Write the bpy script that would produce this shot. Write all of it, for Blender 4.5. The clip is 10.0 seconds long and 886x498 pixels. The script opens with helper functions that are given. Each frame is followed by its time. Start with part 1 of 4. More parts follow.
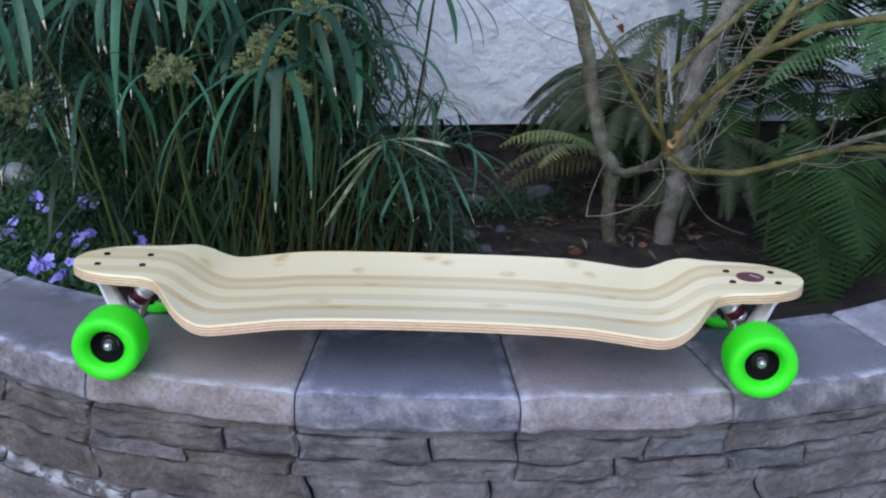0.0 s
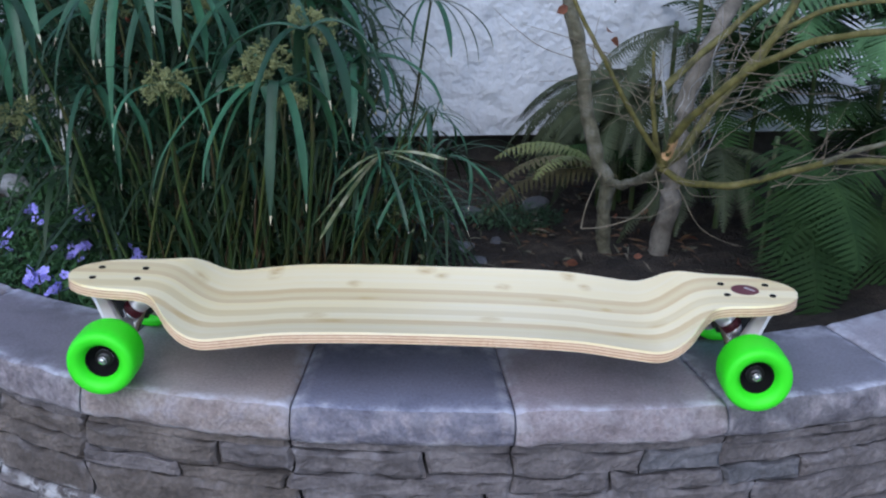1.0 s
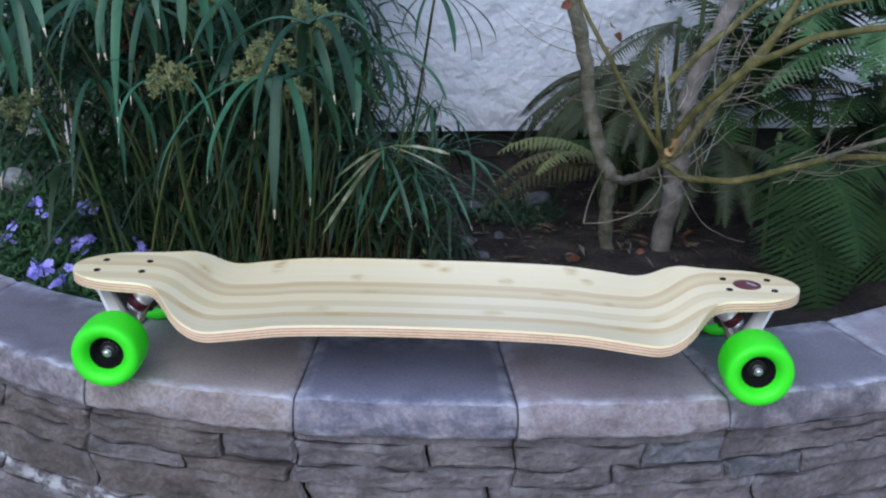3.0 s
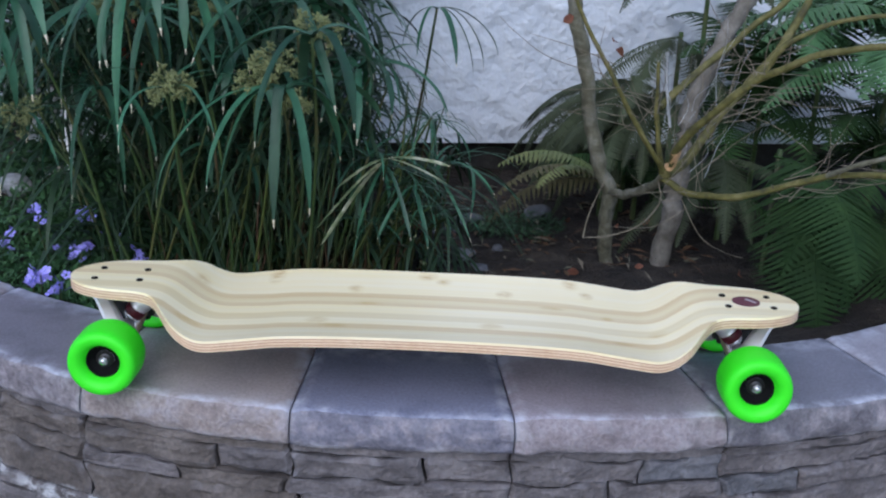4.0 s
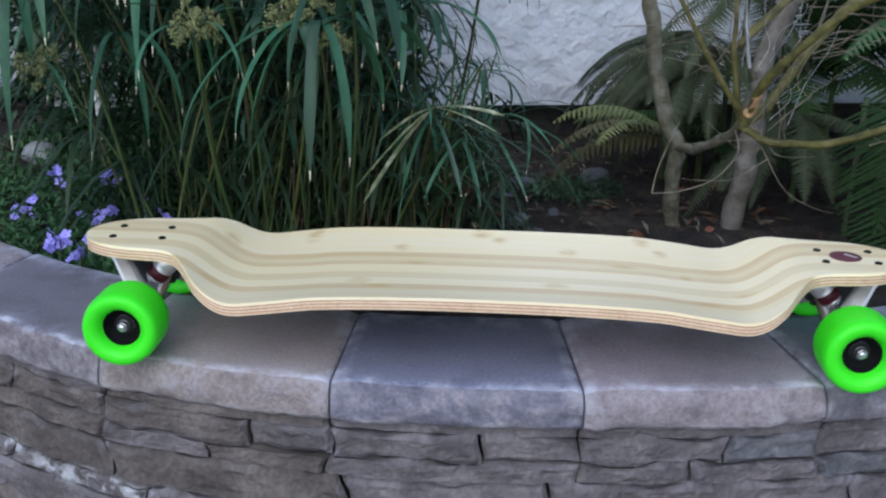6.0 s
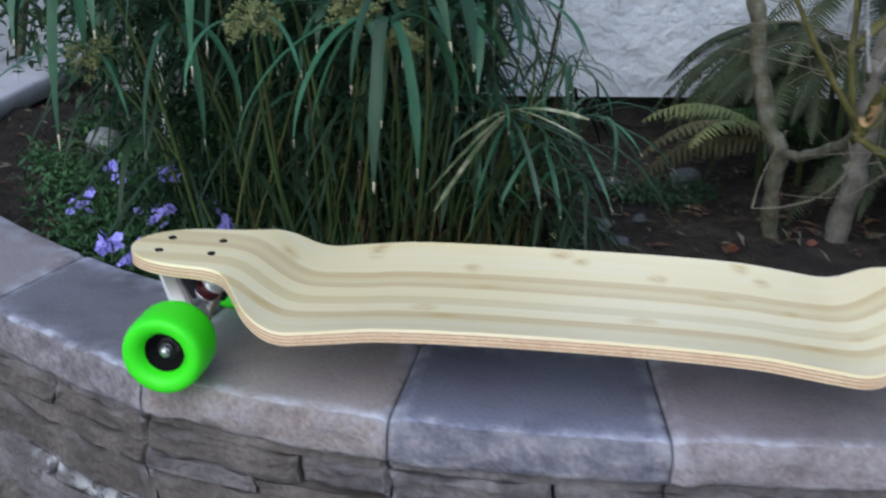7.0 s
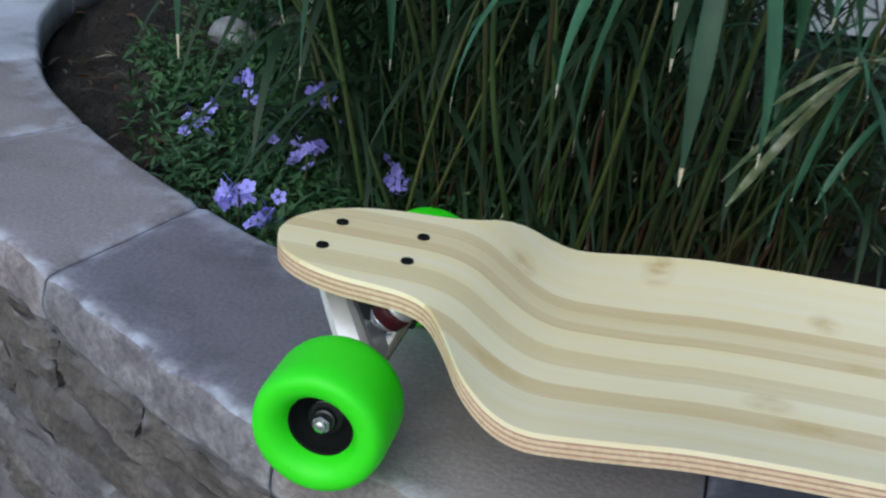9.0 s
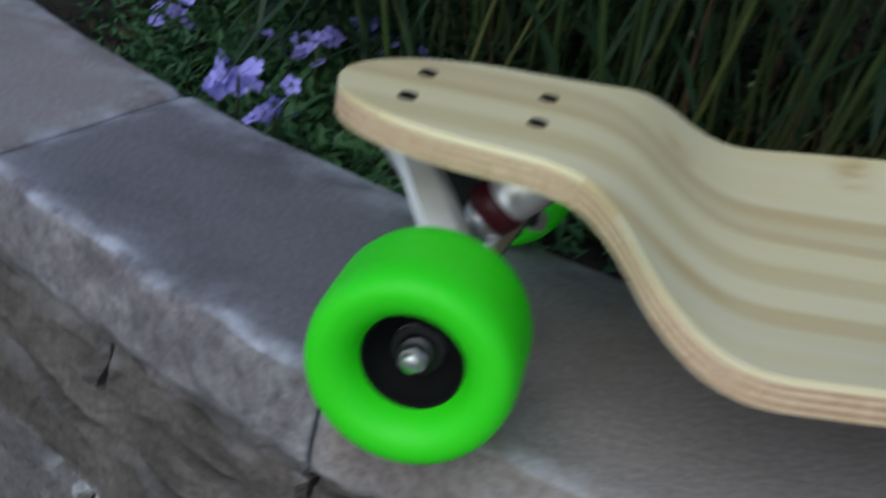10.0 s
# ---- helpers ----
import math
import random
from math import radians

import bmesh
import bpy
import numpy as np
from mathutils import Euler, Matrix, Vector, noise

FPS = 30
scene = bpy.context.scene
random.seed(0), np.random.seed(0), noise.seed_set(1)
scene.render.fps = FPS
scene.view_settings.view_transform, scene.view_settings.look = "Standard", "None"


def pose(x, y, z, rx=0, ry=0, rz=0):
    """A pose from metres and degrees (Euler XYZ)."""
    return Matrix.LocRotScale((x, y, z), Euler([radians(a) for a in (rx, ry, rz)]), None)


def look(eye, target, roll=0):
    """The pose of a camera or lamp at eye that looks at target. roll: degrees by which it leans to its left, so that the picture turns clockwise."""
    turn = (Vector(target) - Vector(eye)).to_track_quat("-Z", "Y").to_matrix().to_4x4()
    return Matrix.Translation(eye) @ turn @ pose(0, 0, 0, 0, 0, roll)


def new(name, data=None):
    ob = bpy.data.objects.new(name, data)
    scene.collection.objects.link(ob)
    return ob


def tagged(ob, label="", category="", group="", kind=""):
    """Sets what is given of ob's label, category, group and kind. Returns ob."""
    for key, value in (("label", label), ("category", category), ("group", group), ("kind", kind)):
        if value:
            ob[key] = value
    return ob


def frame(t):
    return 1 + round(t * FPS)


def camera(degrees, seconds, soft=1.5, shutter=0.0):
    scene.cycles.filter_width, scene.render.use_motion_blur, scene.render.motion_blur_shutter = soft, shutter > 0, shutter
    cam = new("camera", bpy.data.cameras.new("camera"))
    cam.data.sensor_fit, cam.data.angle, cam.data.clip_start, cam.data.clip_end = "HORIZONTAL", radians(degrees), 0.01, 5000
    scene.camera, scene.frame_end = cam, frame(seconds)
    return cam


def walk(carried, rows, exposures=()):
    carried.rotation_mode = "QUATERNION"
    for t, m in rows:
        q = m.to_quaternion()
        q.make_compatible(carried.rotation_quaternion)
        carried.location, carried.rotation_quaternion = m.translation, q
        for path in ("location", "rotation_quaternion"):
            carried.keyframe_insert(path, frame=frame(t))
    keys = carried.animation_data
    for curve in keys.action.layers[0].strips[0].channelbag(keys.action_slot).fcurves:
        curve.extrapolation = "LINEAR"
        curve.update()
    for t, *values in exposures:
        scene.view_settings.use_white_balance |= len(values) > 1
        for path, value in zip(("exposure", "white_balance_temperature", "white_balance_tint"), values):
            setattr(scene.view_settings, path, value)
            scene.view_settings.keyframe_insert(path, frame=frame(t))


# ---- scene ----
cam = camera(44.0, 10.0, soft=2.2, shutter=0.5)
PATH = [
    (0, (0.029, -1.318, 1.092), (-0.006, 0.575, 0.447), 1.1),
    (0.5, (0.032, -1.318, 1.096), (0.006, 0.578, 0.459), 1.2),
    (1, (0.03, -1.317, 1.099), (0.002, 0.58, 0.468), 1.1),
    (1.5, (0.032, -1.32, 1.099), (0.0, 0.578, 0.467), 1.2),
    (2, (0.029, -1.321, 1.099), (0.001, 0.575, 0.461), 1.2),
    (2.5, (0.028, -1.323, 1.097), (-0.006, 0.572, 0.458), 1.1),
    (4, (0.026, -1.319, 1.099), (-0.001, 0.582, 0.48), 2.1),
    (4.5, (0.025, -1.309, 1.074), (-0.039, 0.595, 0.466), 2.3),
    (5, (0.007, -1.295, 1.053), (-0.068, 0.607, 0.437), 3.3),
    (6.3, (0.01, -1.142, 1.006), (-0.112, 0.74, 0.339), 0.0),
    (6.5, (0.031, -1.113, 1.019), (-0.109, 0.756, 0.323), -0.4),
    (7, (0.003, -1.053, 1.021), (-0.239, 0.809, 0.332), 0.9),
    (7.5, (-0.119, -0.957, 1.013), (-0.262, 0.929, 0.362), 2.7),
    (8, (-0.192, -0.857, 0.989), (-0.321, 1.005, 0.27), 3.3),
    (8.5, (-0.197, -0.713, 0.966), (-0.466, 1.101, 0.167), 3.1),
    (9, (-0.22, -0.625, 0.924), (-0.608, 1.141, 0.07), 5.2),
    (9.5, (-0.276, -0.536, 0.87), (-0.508, 1.251, 0.003), 7.2),
    (10, (-0.341, -0.463, 0.762), (-0.607, 1.327, -0.089), 9.1),
]
EXPOSURES = [(0, -0.05, 6120, 15), (5.0, -0.05, 6170, 15), (7.0, -0.11, 6500, 10), (8.0, -0.13, 6560, 7), (9.0, -0.26, 6620, 5), (9.5, -0.48, 6650, 4), (10.0, -0.70, 6650, 4)]
walk(cam, [(t, look(eye, target, roll)) for t, eye, target, roll in PATH], EXPOSURES)

# ---------------------------------------------------------------- light
world = bpy.data.worlds.new("world")
scene.world = world
world.use_nodes = True
wn = world.node_tree.nodes
sky = wn.new("ShaderNodeTexSky")
sky.sky_type, sky.sun_disc = "NISHITA", False
sky.sun_elevation, sky.sun_rotation = radians(42), radians(194)
world.node_tree.links.new(sky.outputs[0], wn["Background"].inputs[0])
wn["Background"].inputs[1].default_value = 0.215
sun = new("sun", bpy.data.lights.new("sun", "SUN"))
sun.data.energy, sun.data.angle, sun.data.color = 1.75, radians(60), (0.885, 0.955, 1.0)
sun.matrix_world = look((-0.8, -3.2, 3.6), (0, 0, 0.5))


# ---------------------------------------------------------------- helpers
def part(name, bm, material, parent=None, label="", smooth=False):
    me = bpy.data.meshes.new(name)
    bm.to_mesh(me)
    bm.free()
    for m in material if isinstance(material, (list, tuple)) else [material]:
        me.materials.append(m)
    if smooth:
        for p in me.polygons:
            p.use_smooth = True
    ob = new(name, me)
    if parent:
        ob.parent = parent
    if label:
        tagged(ob, label)
    return ob


def share(name, me, parent, m):
    ob = new(name, me)
    ob.parent = parent
    ob.matrix_basis = m
    return ob


def empty(name, m=None):
    ob = new(name)
    if m:
        ob.matrix_basis = m
    return ob


def smoothstep(a, b, x):
    t = min(1.0, max(0.0, (x - a) / (b - a)))
    return t * t * (3 - 2 * t)


def catmull(p0, p1, p2, p3, t):
    return 0.5 * ((2 * p1) + (p2 - p0) * t + (2 * p0 - 5 * p1 + 4 * p2 - p3) * t * t + (3 * p1 - p0 - 3 * p2 + p3) * t ** 3)


def spline(points, steps):
    """A smooth line through points, with that many steps between two of them."""
    p = [Vector(q) for q in points]
    p = [2 * p[0] - p[1]] + p + [2 * p[-1] - p[-2]]
    out = []
    for i in range(1, len(p) - 2):
        for k in range(steps):
            out.append(catmull(p[i - 1], p[i], p[i + 1], p[i + 2], k / steps))
    out.append(p[-2])
    return out


def tube(bm, pts, radii, sides=8, rough=0.0, mat=0):
    """A tube along pts with a radius at each of them, closed at both ends."""
    rings = []
    up = Vector((0.13, 0.2, 0.97))
    for i, p in enumerate(pts):
        d = (pts[min(i + 1, len(pts) - 1)] - pts[max(i - 1, 0)]).normalized()
        a = d.cross(up)
        if a.length < 0.1:
            a = d.cross(Vector((1, 0, 0)))
        a.normalize()
        b = d.cross(a)
        ring = []
        for k in range(sides):
            w = 2 * math.pi * k / sides
            r = radii[i] * (1 + rough * noise.noise(p * 40 + Vector((k, 0, 0))))
            ring.append(bm.verts.new(p + (a * math.cos(w) + b * math.sin(w)) * r))
        rings.append(ring)
    for r0, r1 in zip(rings, rings[1:]):
        for k in range(sides):
            f = bm.faces.new((r0[k], r0[(k + 1) % sides], r1[(k + 1) % sides], r1[k]))
            f.material_index, f.smooth = mat, True
    for ring in (rings[0], rings[-1]):
        bm.faces.new(ring).material_index = mat


def lathe(bm, profile, sides=48, mat=0):
    """Turns (radius, y) pairs round the y axis."""
    rings = [[bm.verts.new((r * math.cos(2 * math.pi * k / sides), y, r * math.sin(2 * math.pi * k / sides))) for k in range(sides)] for r, y in profile]
    for r0, r1 in zip(rings, rings[1:]):
        for k in range(sides):
            f = bm.faces.new((r0[k], r0[(k + 1) % sides], r1[(k + 1) % sides], r1[k]))
            f.material_index, f.smooth = mat, True


# ---------------------------------------------------------------- materials
def material(name, rough=0.7, metal=0.0, spec=0.5):
    m = bpy.data.materials.new(name)
    m.use_nodes = True
    b = m.node_tree.nodes["Principled BSDF"]
    b.inputs["Roughness"].default_value, b.inputs["Metallic"].default_value = rough, metal
    b.inputs["Specular IOR Level"].default_value = spec
    return m, m.node_tree, b


def node(tree, kind, **values):
    n = tree.nodes.new(kind)
    for k, v in values.items():
        n.inputs[k.replace("_", " ")].default_value = v
    return n


def ramp(tree, fac, stops, mode="LINEAR"):
    n = tree.nodes.new("ShaderNodeValToRGB")
    n.color_ramp.interpolation = mode
    e = n.color_ramp.elements
    while len(e) < len(stops):
        e.new(0.5)
    for el, (pos, col) in zip(e, stops):
        el.position, el.color = pos, (*col, 1)
    tree.links.new(fac, n.inputs[0])
    return n.outputs[0]


def mix(tree, fac, a, b, kind="MIX"):
    n = tree.nodes.new("ShaderNodeMix")
    n.data_type, n.blend_type = "RGBA", kind
    for sock, v in ((n.inputs[0], fac), (n.inputs[6], a), (n.inputs[7], b)):
        if hasattr(v, "is_linked"):
            tree.links.new(v, sock)
        elif isinstance(v, (int, float)):
            sock.default_value = v
        else:
            sock.default_value = (*v, 1)
    return n.outputs[2]


def noise_of(tree, scale, detail=4, stretch=None, coord="Object", rough=0.6):
    tc = tree.nodes.new("ShaderNodeTexCoord")
    src = tc.outputs[coord]
    if stretch:
        mp = tree.nodes.new("ShaderNodeMapping")
        mp.inputs["Scale"].default_value = stretch
        tree.links.new(src, mp.inputs[0])
        src = mp.outputs[0]
    n = node(tree, "ShaderNodeTexNoise", Scale=scale, Detail=detail, Roughness=rough)
    tree.links.new(src, n.inputs["Vector"])
    return n.outputs["Fac"]


def bump(tree, b, height, strength=0.3, distance=0.01):
    n = node(tree, "ShaderNodeBump", Strength=strength, Distance=distance)
    tree.links.new(height, n.inputs["Height"])
    tree.links.new(n.outputs[0], b.inputs["Normal"])


def mottled(name, colours, scale=20, fine=150, rough=0.8, bumps=0.4, distance=0.004, spread=0.35, spec=0.4, metal=0.0, coord="Object", vary=0.0, wear=None, stain=None):
    """A mottled surface: colours run over a coarse noise, with a fine grain and relief on top."""
    m, t, b = material(name, rough, metal, spec)
    n1, n2 = noise_of(t, scale, 5, coord=coord), noise_of(t, fine, 3, coord=coord)
    k = len(colours)
    col = ramp(t, n1, [(0.3 + 0.4 * i / max(1, k - 1), c) for i, c in enumerate(colours)])
    col = mix(t, spread, col, ramp(t, n2, [(0.3, (0.25, 0.25, 0.25)), (0.7, (0.75, 0.75, 0.75))]), "OVERLAY")
    if vary:
        info = t.nodes.new("ShaderNodeObjectInfo")
        v = ramp(t, info.outputs["Random"], [(0, (0.5 - vary,) * 3), (1, (0.5 + vary,) * 3)])
        col = mix(t, 1.0, col, v, "OVERLAY")
    if wear:   # rubbed, paler edges
        geo = t.nodes.new("ShaderNodeNewGeometry")
        rub = ramp(t, geo.outputs["Pointiness"], [(wear[0], (0, 0, 0)), (wear[1], (1, 1, 1))])
        rub = mix(t, 1.0, rub, ramp(t, noise_of(t, 26, 4), [(0.42, (0, 0, 0)), (0.62, (0.75, 0.75, 0.75))]), "MULTIPLY")
        col = mix(t, rub, col, wear[2])
    for centre, radius in stain or ():   # chalky bloom round a place on the wall
        tc = t.nodes.new("ShaderNodeTexCoord")
        away = t.nodes.new("ShaderNodeVectorMath")
        away.operation = "DISTANCE"
        flat = t.nodes.new("ShaderNodeMapping")
        flat.inputs["Scale"].default_value = (1, 1, 3)
        t.links.new(tc.outputs["Object"], flat.inputs[0])
        t.links.new(flat.outputs[0], away.inputs[0])
        away.inputs[1].default_value = (centre[0], centre[1], centre[2] * 3)
        near = node(t, "ShaderNodeMapRange", From_Min=radius, From_Max=radius * 0.4)
        t.links.new(away.outputs["Value"], near.inputs[0])
        bloom = mix(t, 1.0, near.outputs[0], ramp(t, noise_of(t, 38, 5), [(0.45, (0, 0, 0)), (0.58, (0.6, 0.6, 0.6))]), "MULTIPLY")
        col = mix(t, bloom, col, (0.62, 0.64, 0.68))
    t.links.new(col, b.inputs["Base Color"])
    bump(t, b, n2, bumps, distance)
    return m


M_SOIL = mottled("soil", [(0.009, 0.0072, 0.006), (0.024, 0.0185, 0.0145), (0.050, 0.039, 0.030)], 16, 90, 0.95, 0.9, 0.02)
M_PATIO = mottled("patio", [(0.25, 0.24, 0.23), (0.33, 0.32, 0.31)], 5, 80, 0.9)
M_STUCCO = mottled("stucco", [(0.50, 0.54, 0.595), (0.575, 0.61, 0.655)], 9, 15, 0.9, 0.8, 0.03, 0.10)
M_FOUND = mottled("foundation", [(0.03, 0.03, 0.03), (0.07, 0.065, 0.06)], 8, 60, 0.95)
M_GREEN = mottled("green_urethane", [(0.03, 0.72, 0.010), (0.045, 0.78, 0.016)], 10, 300, 0.45, 0.05, 0.0005, 0.03, 0.35)
M_BLACK = mottled("black_plastic", [(0.004, 0.004, 0.0045), (0.008, 0.008, 0.009)], 30, 300, 0.8, 0.1, 0.0005, 0.2, 0.12)
M_STEEL = mottled("steel", [(0.5, 0.5, 0.52), (0.68, 0.68, 0.70)], 40, 400, 0.25, 0.1, 0.0003, 0.1, 0.5, 1.0)
M_CAST = mottled("cast_aluminium", [(0.72, 0.7, 0.72), (0.82, 0.8, 0.82)], 30, 300, 0.38, 0.15, 0.0005, 0.1, 0.5, 0.7)
# cast metal coloured dark for the shade between the hanger's wings
M_SHADED_CAST = mottled("shaded_cast", [(0.03, 0.03, 0.033), (0.06, 0.06, 0.065)], 30, 300, 0.5, 0.15, 0.0005, 0.1, 0.4, 0.6)
M_BUSHING = mottled("red_urethane", [(0.06, 0.006, 0.012), (0.10, 0.01, 0.018)], 30, 200, 0.4, 0.1, 0.0005, 0.1)
M_LEAF = mottled("sedge_leaf", [(0.014, 0.061, 0.033), (0.033, 0.112, 0.058)], 9, 60, 0.46, 0.15, 0.001, 0.3, 0.4, vary=0.22)
M_TIP = mottled("dry_leaf_tip", [(0.42, 0.36, 0.24), (0.62, 0.57, 0.45)], 40, 200, 0.7, 0.2, 0.001)
M_CANE = mottled("sedge_cane", [(0.026, 0.045, 0.008), (0.055, 0.078, 0.015), (0.09, 0.072, 0.022)], 14, 80, 0.5, 0.2, 0.001)
M_STEM = mottled("sedge_stem", [(0.014, 0.036, 0.008), (0.036, 0.066, 0.016), (0.07, 0.05, 0.02)], 8, 80, 0.6, 0.2, 0.001, vary=0.2)

# ---------------------------------------------------------------- garden wall: plan of the cap joints, front and back
CAP_TOP, CAP_LOW = 0.5, 0.453
JOINTS = [((-1.52, 1.62), (-1.27, 1.62)), ((-1.40, 0.88), (-1.215, 0.95)), ((-1.19, 0.45), (-1.045, 0.60)), ((-0.965, 0.24), (-0.867, 0.41)), ((-0.702, 0.066), (-0.652, 0.256)),
          ((-0.444, -0.072), (-0.41, 0.137)), ((-0.169, -0.131), (-0.163, 0.077)), ((0.104, -0.130), (0.083, 0.079)),
          ((0.369, -0.094), (0.322, 0.104)), ((0.633, -0.006), (0.568, 0.186)), ((0.87, 0.12), (0.78, 0.32)), ((1.11, 0.28), (0.99, 0.47)), ((1.35, 0.46), (1.21, 0.64)),
          ((1.58, 0.67), (1.42, 0.84)), ((1.80, 0.90), (1.62, 1.05)), ((2.02, 1.16), (1.82, 1.28)), ((2.2, 1.44), (1.98, 1.52))]
FRONT = [Vector((*f, 0)) for f, b in JOINTS]
BACK = [Vector((*b, 0)) for f, b in JOINTS]


def along(line, s):
    """The point of a plan line at the joint number s, between joints on a smooth curve."""
    i = min(len(line) - 2, max(0, int(math.floor(s))))
    p1, p2 = line[i], line[i + 1]
    p0 = line[i - 1] if i > 0 else 2 * p1 - p2
    p3 = line[i + 2] if i + 2 < len(line) else 2 * p2 - p1
    return catmull(p0, p1, p2, p3, s - i)


def cap_stone(i):
    bm = bmesh.new()
    n, gap = 44, 0.004
    rnd = random.Random(i)
    rows = []
    # section from the back foot over the top to the front foot: (depth from front 0 to back 1, z)
    sec = [(1.0, CAP_LOW), (1.0, CAP_TOP - 0.008), (0.985, CAP_TOP - 0.002), (0.96, CAP_TOP), (0.75, CAP_TOP), (0.5, CAP_TOP), (0.25, CAP_TOP), (0.1, CAP_TOP), (0.055, CAP_TOP - 0.0008), (0.034, CAP_TOP - 0.003),
           (0.02, CAP_TOP - 0.0075), (0.01, CAP_TOP - 0.014), (0.002, CAP_TOP - 0.021), (0.0, CAP_TOP - 0.028), (0.0, CAP_TOP - 0.035), (0.006, CAP_LOW + 0.005), (0.02, CAP_LOW)]
    for k in range(n + 1):
        s = i + gap + (1 - 2 * gap) * k / n
        f, b = along(FRONT, s), along(BACK, s)
        row = []
        for d, z in sec:
            p = f.lerp(b, d)
            q = Vector((p.x * 18, p.y * 18, z * 30))
            jag = 0.006 * noise.noise(q) + 0.0042 * noise.noise(q * 2.3) + 0.0024 * noise.noise(q * 6)
            out = (f - b).normalized()
            edge = (1.0 if d < 0.03 else 0.6 if d < 0.05 else 0.12)
            end = 0.004 * max(0, 1 - 22 * min(k, n - k) / n)
            row.append(bm.verts.new((p.x + out.x * jag * edge, p.y + out.y * jag * edge, z + (0.0012 * noise.noise(q * 0.6) - end * (z > CAP_LOW + 0.01)))))
        rows.append(row)
    m = len(sec)
    for r0, r1 in zip(rows, rows[1:]):
        for k in range(m):
            f = bm.faces.new((r0[k], r1[k], r1[(k + 1) % m], r0[(k + 1) % m]))
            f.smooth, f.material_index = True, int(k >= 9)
    bm.faces.new(rows[0][::-1])
    bm.faces.new(rows[-1])
    bmesh.ops.recalc_face_normals(bm, faces=bm.faces[:])
    return bm


CAP_COLOURS = [((0.62, 0.64, 0.66), (0.78, 0.79, 0.80)), ((0.56, 0.60, 0.64), (0.72, 0.76, 0.79)), ((0.30, 0.28, 0.26), (0.42, 0.39, 0.36)), ((0.30, 0.28, 0.27), (0.42, 0.38, 0.36)),
               ((0.175, 0.172, 0.185), (0.265, 0.253, 0.268)), ((0.365, 0.325, 0.290), (0.475, 0.428, 0.382)), ((0.165, 0.185, 0.24), (0.255, 0.275, 0.345)), ((0.33, 0.30, 0.31), (0.46, 0.42, 0.43)),
               ((0.16, 0.17, 0.195), (0.25, 0.255, 0.28)), ((0.34, 0.34, 0.36), (0.44, 0.43, 0.44)), ((0.27, 0.25, 0.25), (0.38, 0.34, 0.33)), ((0.2, 0.21, 0.24), (0.3, 0.3, 0.33))]
CAP_COLOURS += CAP_COLOURS[7:11]
M_CAPS = [mottled("cap_stone", [tuple(c * k for c, k in zip(a, (0.54, 0.535, 0.59))), tuple(c * k for c, k in zip(b, (0.64, 0.63, 0.71))), tuple(c * k for c, k in zip(b, (0.74, 0.73, 0.82)))], 7, 240, 0.66, 0.4, 0.002, wear=(0.506, 0.532, (0.54, 0.56, 0.66))) for a, b in CAP_COLOURS]
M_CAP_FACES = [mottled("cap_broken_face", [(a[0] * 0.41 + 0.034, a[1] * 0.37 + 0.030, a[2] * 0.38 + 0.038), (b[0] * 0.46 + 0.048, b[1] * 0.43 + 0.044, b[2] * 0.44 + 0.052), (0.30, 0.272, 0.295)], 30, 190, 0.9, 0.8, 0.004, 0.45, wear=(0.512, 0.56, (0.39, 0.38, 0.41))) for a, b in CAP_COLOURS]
wall = tagged(empty("garden_wall"), "low curved retaining wall of grey split-face stone with cap stones", "wall", kind="structure")
for i in range(len(JOINTS) - 1):
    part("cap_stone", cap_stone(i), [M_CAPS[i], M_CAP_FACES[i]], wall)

# ---------------------------------------------------------------- ground
bm = bmesh.new()
bmesh.ops.create_grid(bm, x_segments=40, y_segments=40, size=60)
ground = tagged(part("ground", bm, M_PATIO), "plain grey concrete patio ground", "ground", kind="structure")

# garden soil inside the wall
SOIL = 0.45
bm = bmesh.new()
rim = sorted((p.x, p.y) for p in (along(BACK, 1 + s / 6) for s in range(0, 6 * (len(JOINTS) - 2) + 1)))
back = [Vector((x, y, 0)) for x, y in [(-1.37, 1.06), (-1.31, 1.0), (-1.26, 0.98)] + rim]
grid = []
for p in back:
    col = []
    for k in range(64):
        f = k / 63
        y = p.y - 0.06 + (2.0 - p.y + 0.06) * f
        q = Vector((p.x, y, 0))
        z = SOIL + 0.02 * noise.noise(q * 4) + 0.014 * noise.noise(q * 14) + 0.010 * noise.noise(q * 38)
        col.append(bm.verts.new((p.x, y, z)))
    grid.append(col)
for a, b in zip(grid, grid[1:]):
    for k in range(63):
        bm.faces.new((a[k], b[k], b[k + 1], a[k + 1])).smooth = True
bmesh.ops.recalc_face_normals(bm, faces=bm.faces[:])
tagged(part("soil", bm, M_SOIL), "dark moist garden soil behind the wall", "soil", kind="structure")

# house wall
bm = bmesh.new()
bmesh.ops.create_cube(bm, size=1, matrix=Matrix.Translation((0, 1.205, 0)) @ pose(0, 0, 0, 0, 0, 9.5) @ pose(-0.88, 2.14, 1.84) @ Matrix.Diagonal((0.14, 4.0, 2.6, 1)))
tagged(part("wall_side", bm, M_STUCCO), "white rough stucco side wall of the house", "wall", kind="structure")
bm = bmesh.new()
bmesh.ops.create_cube(bm, size=1, matrix=Matrix.Translation((0, 1.205, 0)) @ pose(0, 0, 0, 0, 0, 9.5) @ pose(2.05, 0.07, 1.84) @ Matrix.Diagonal((6, 0.14, 2.6, 1)))
tagged(part("wall_house", bm, M_STUCCO), "white rough stucco house wall", "wall", kind="structure")
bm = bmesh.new()
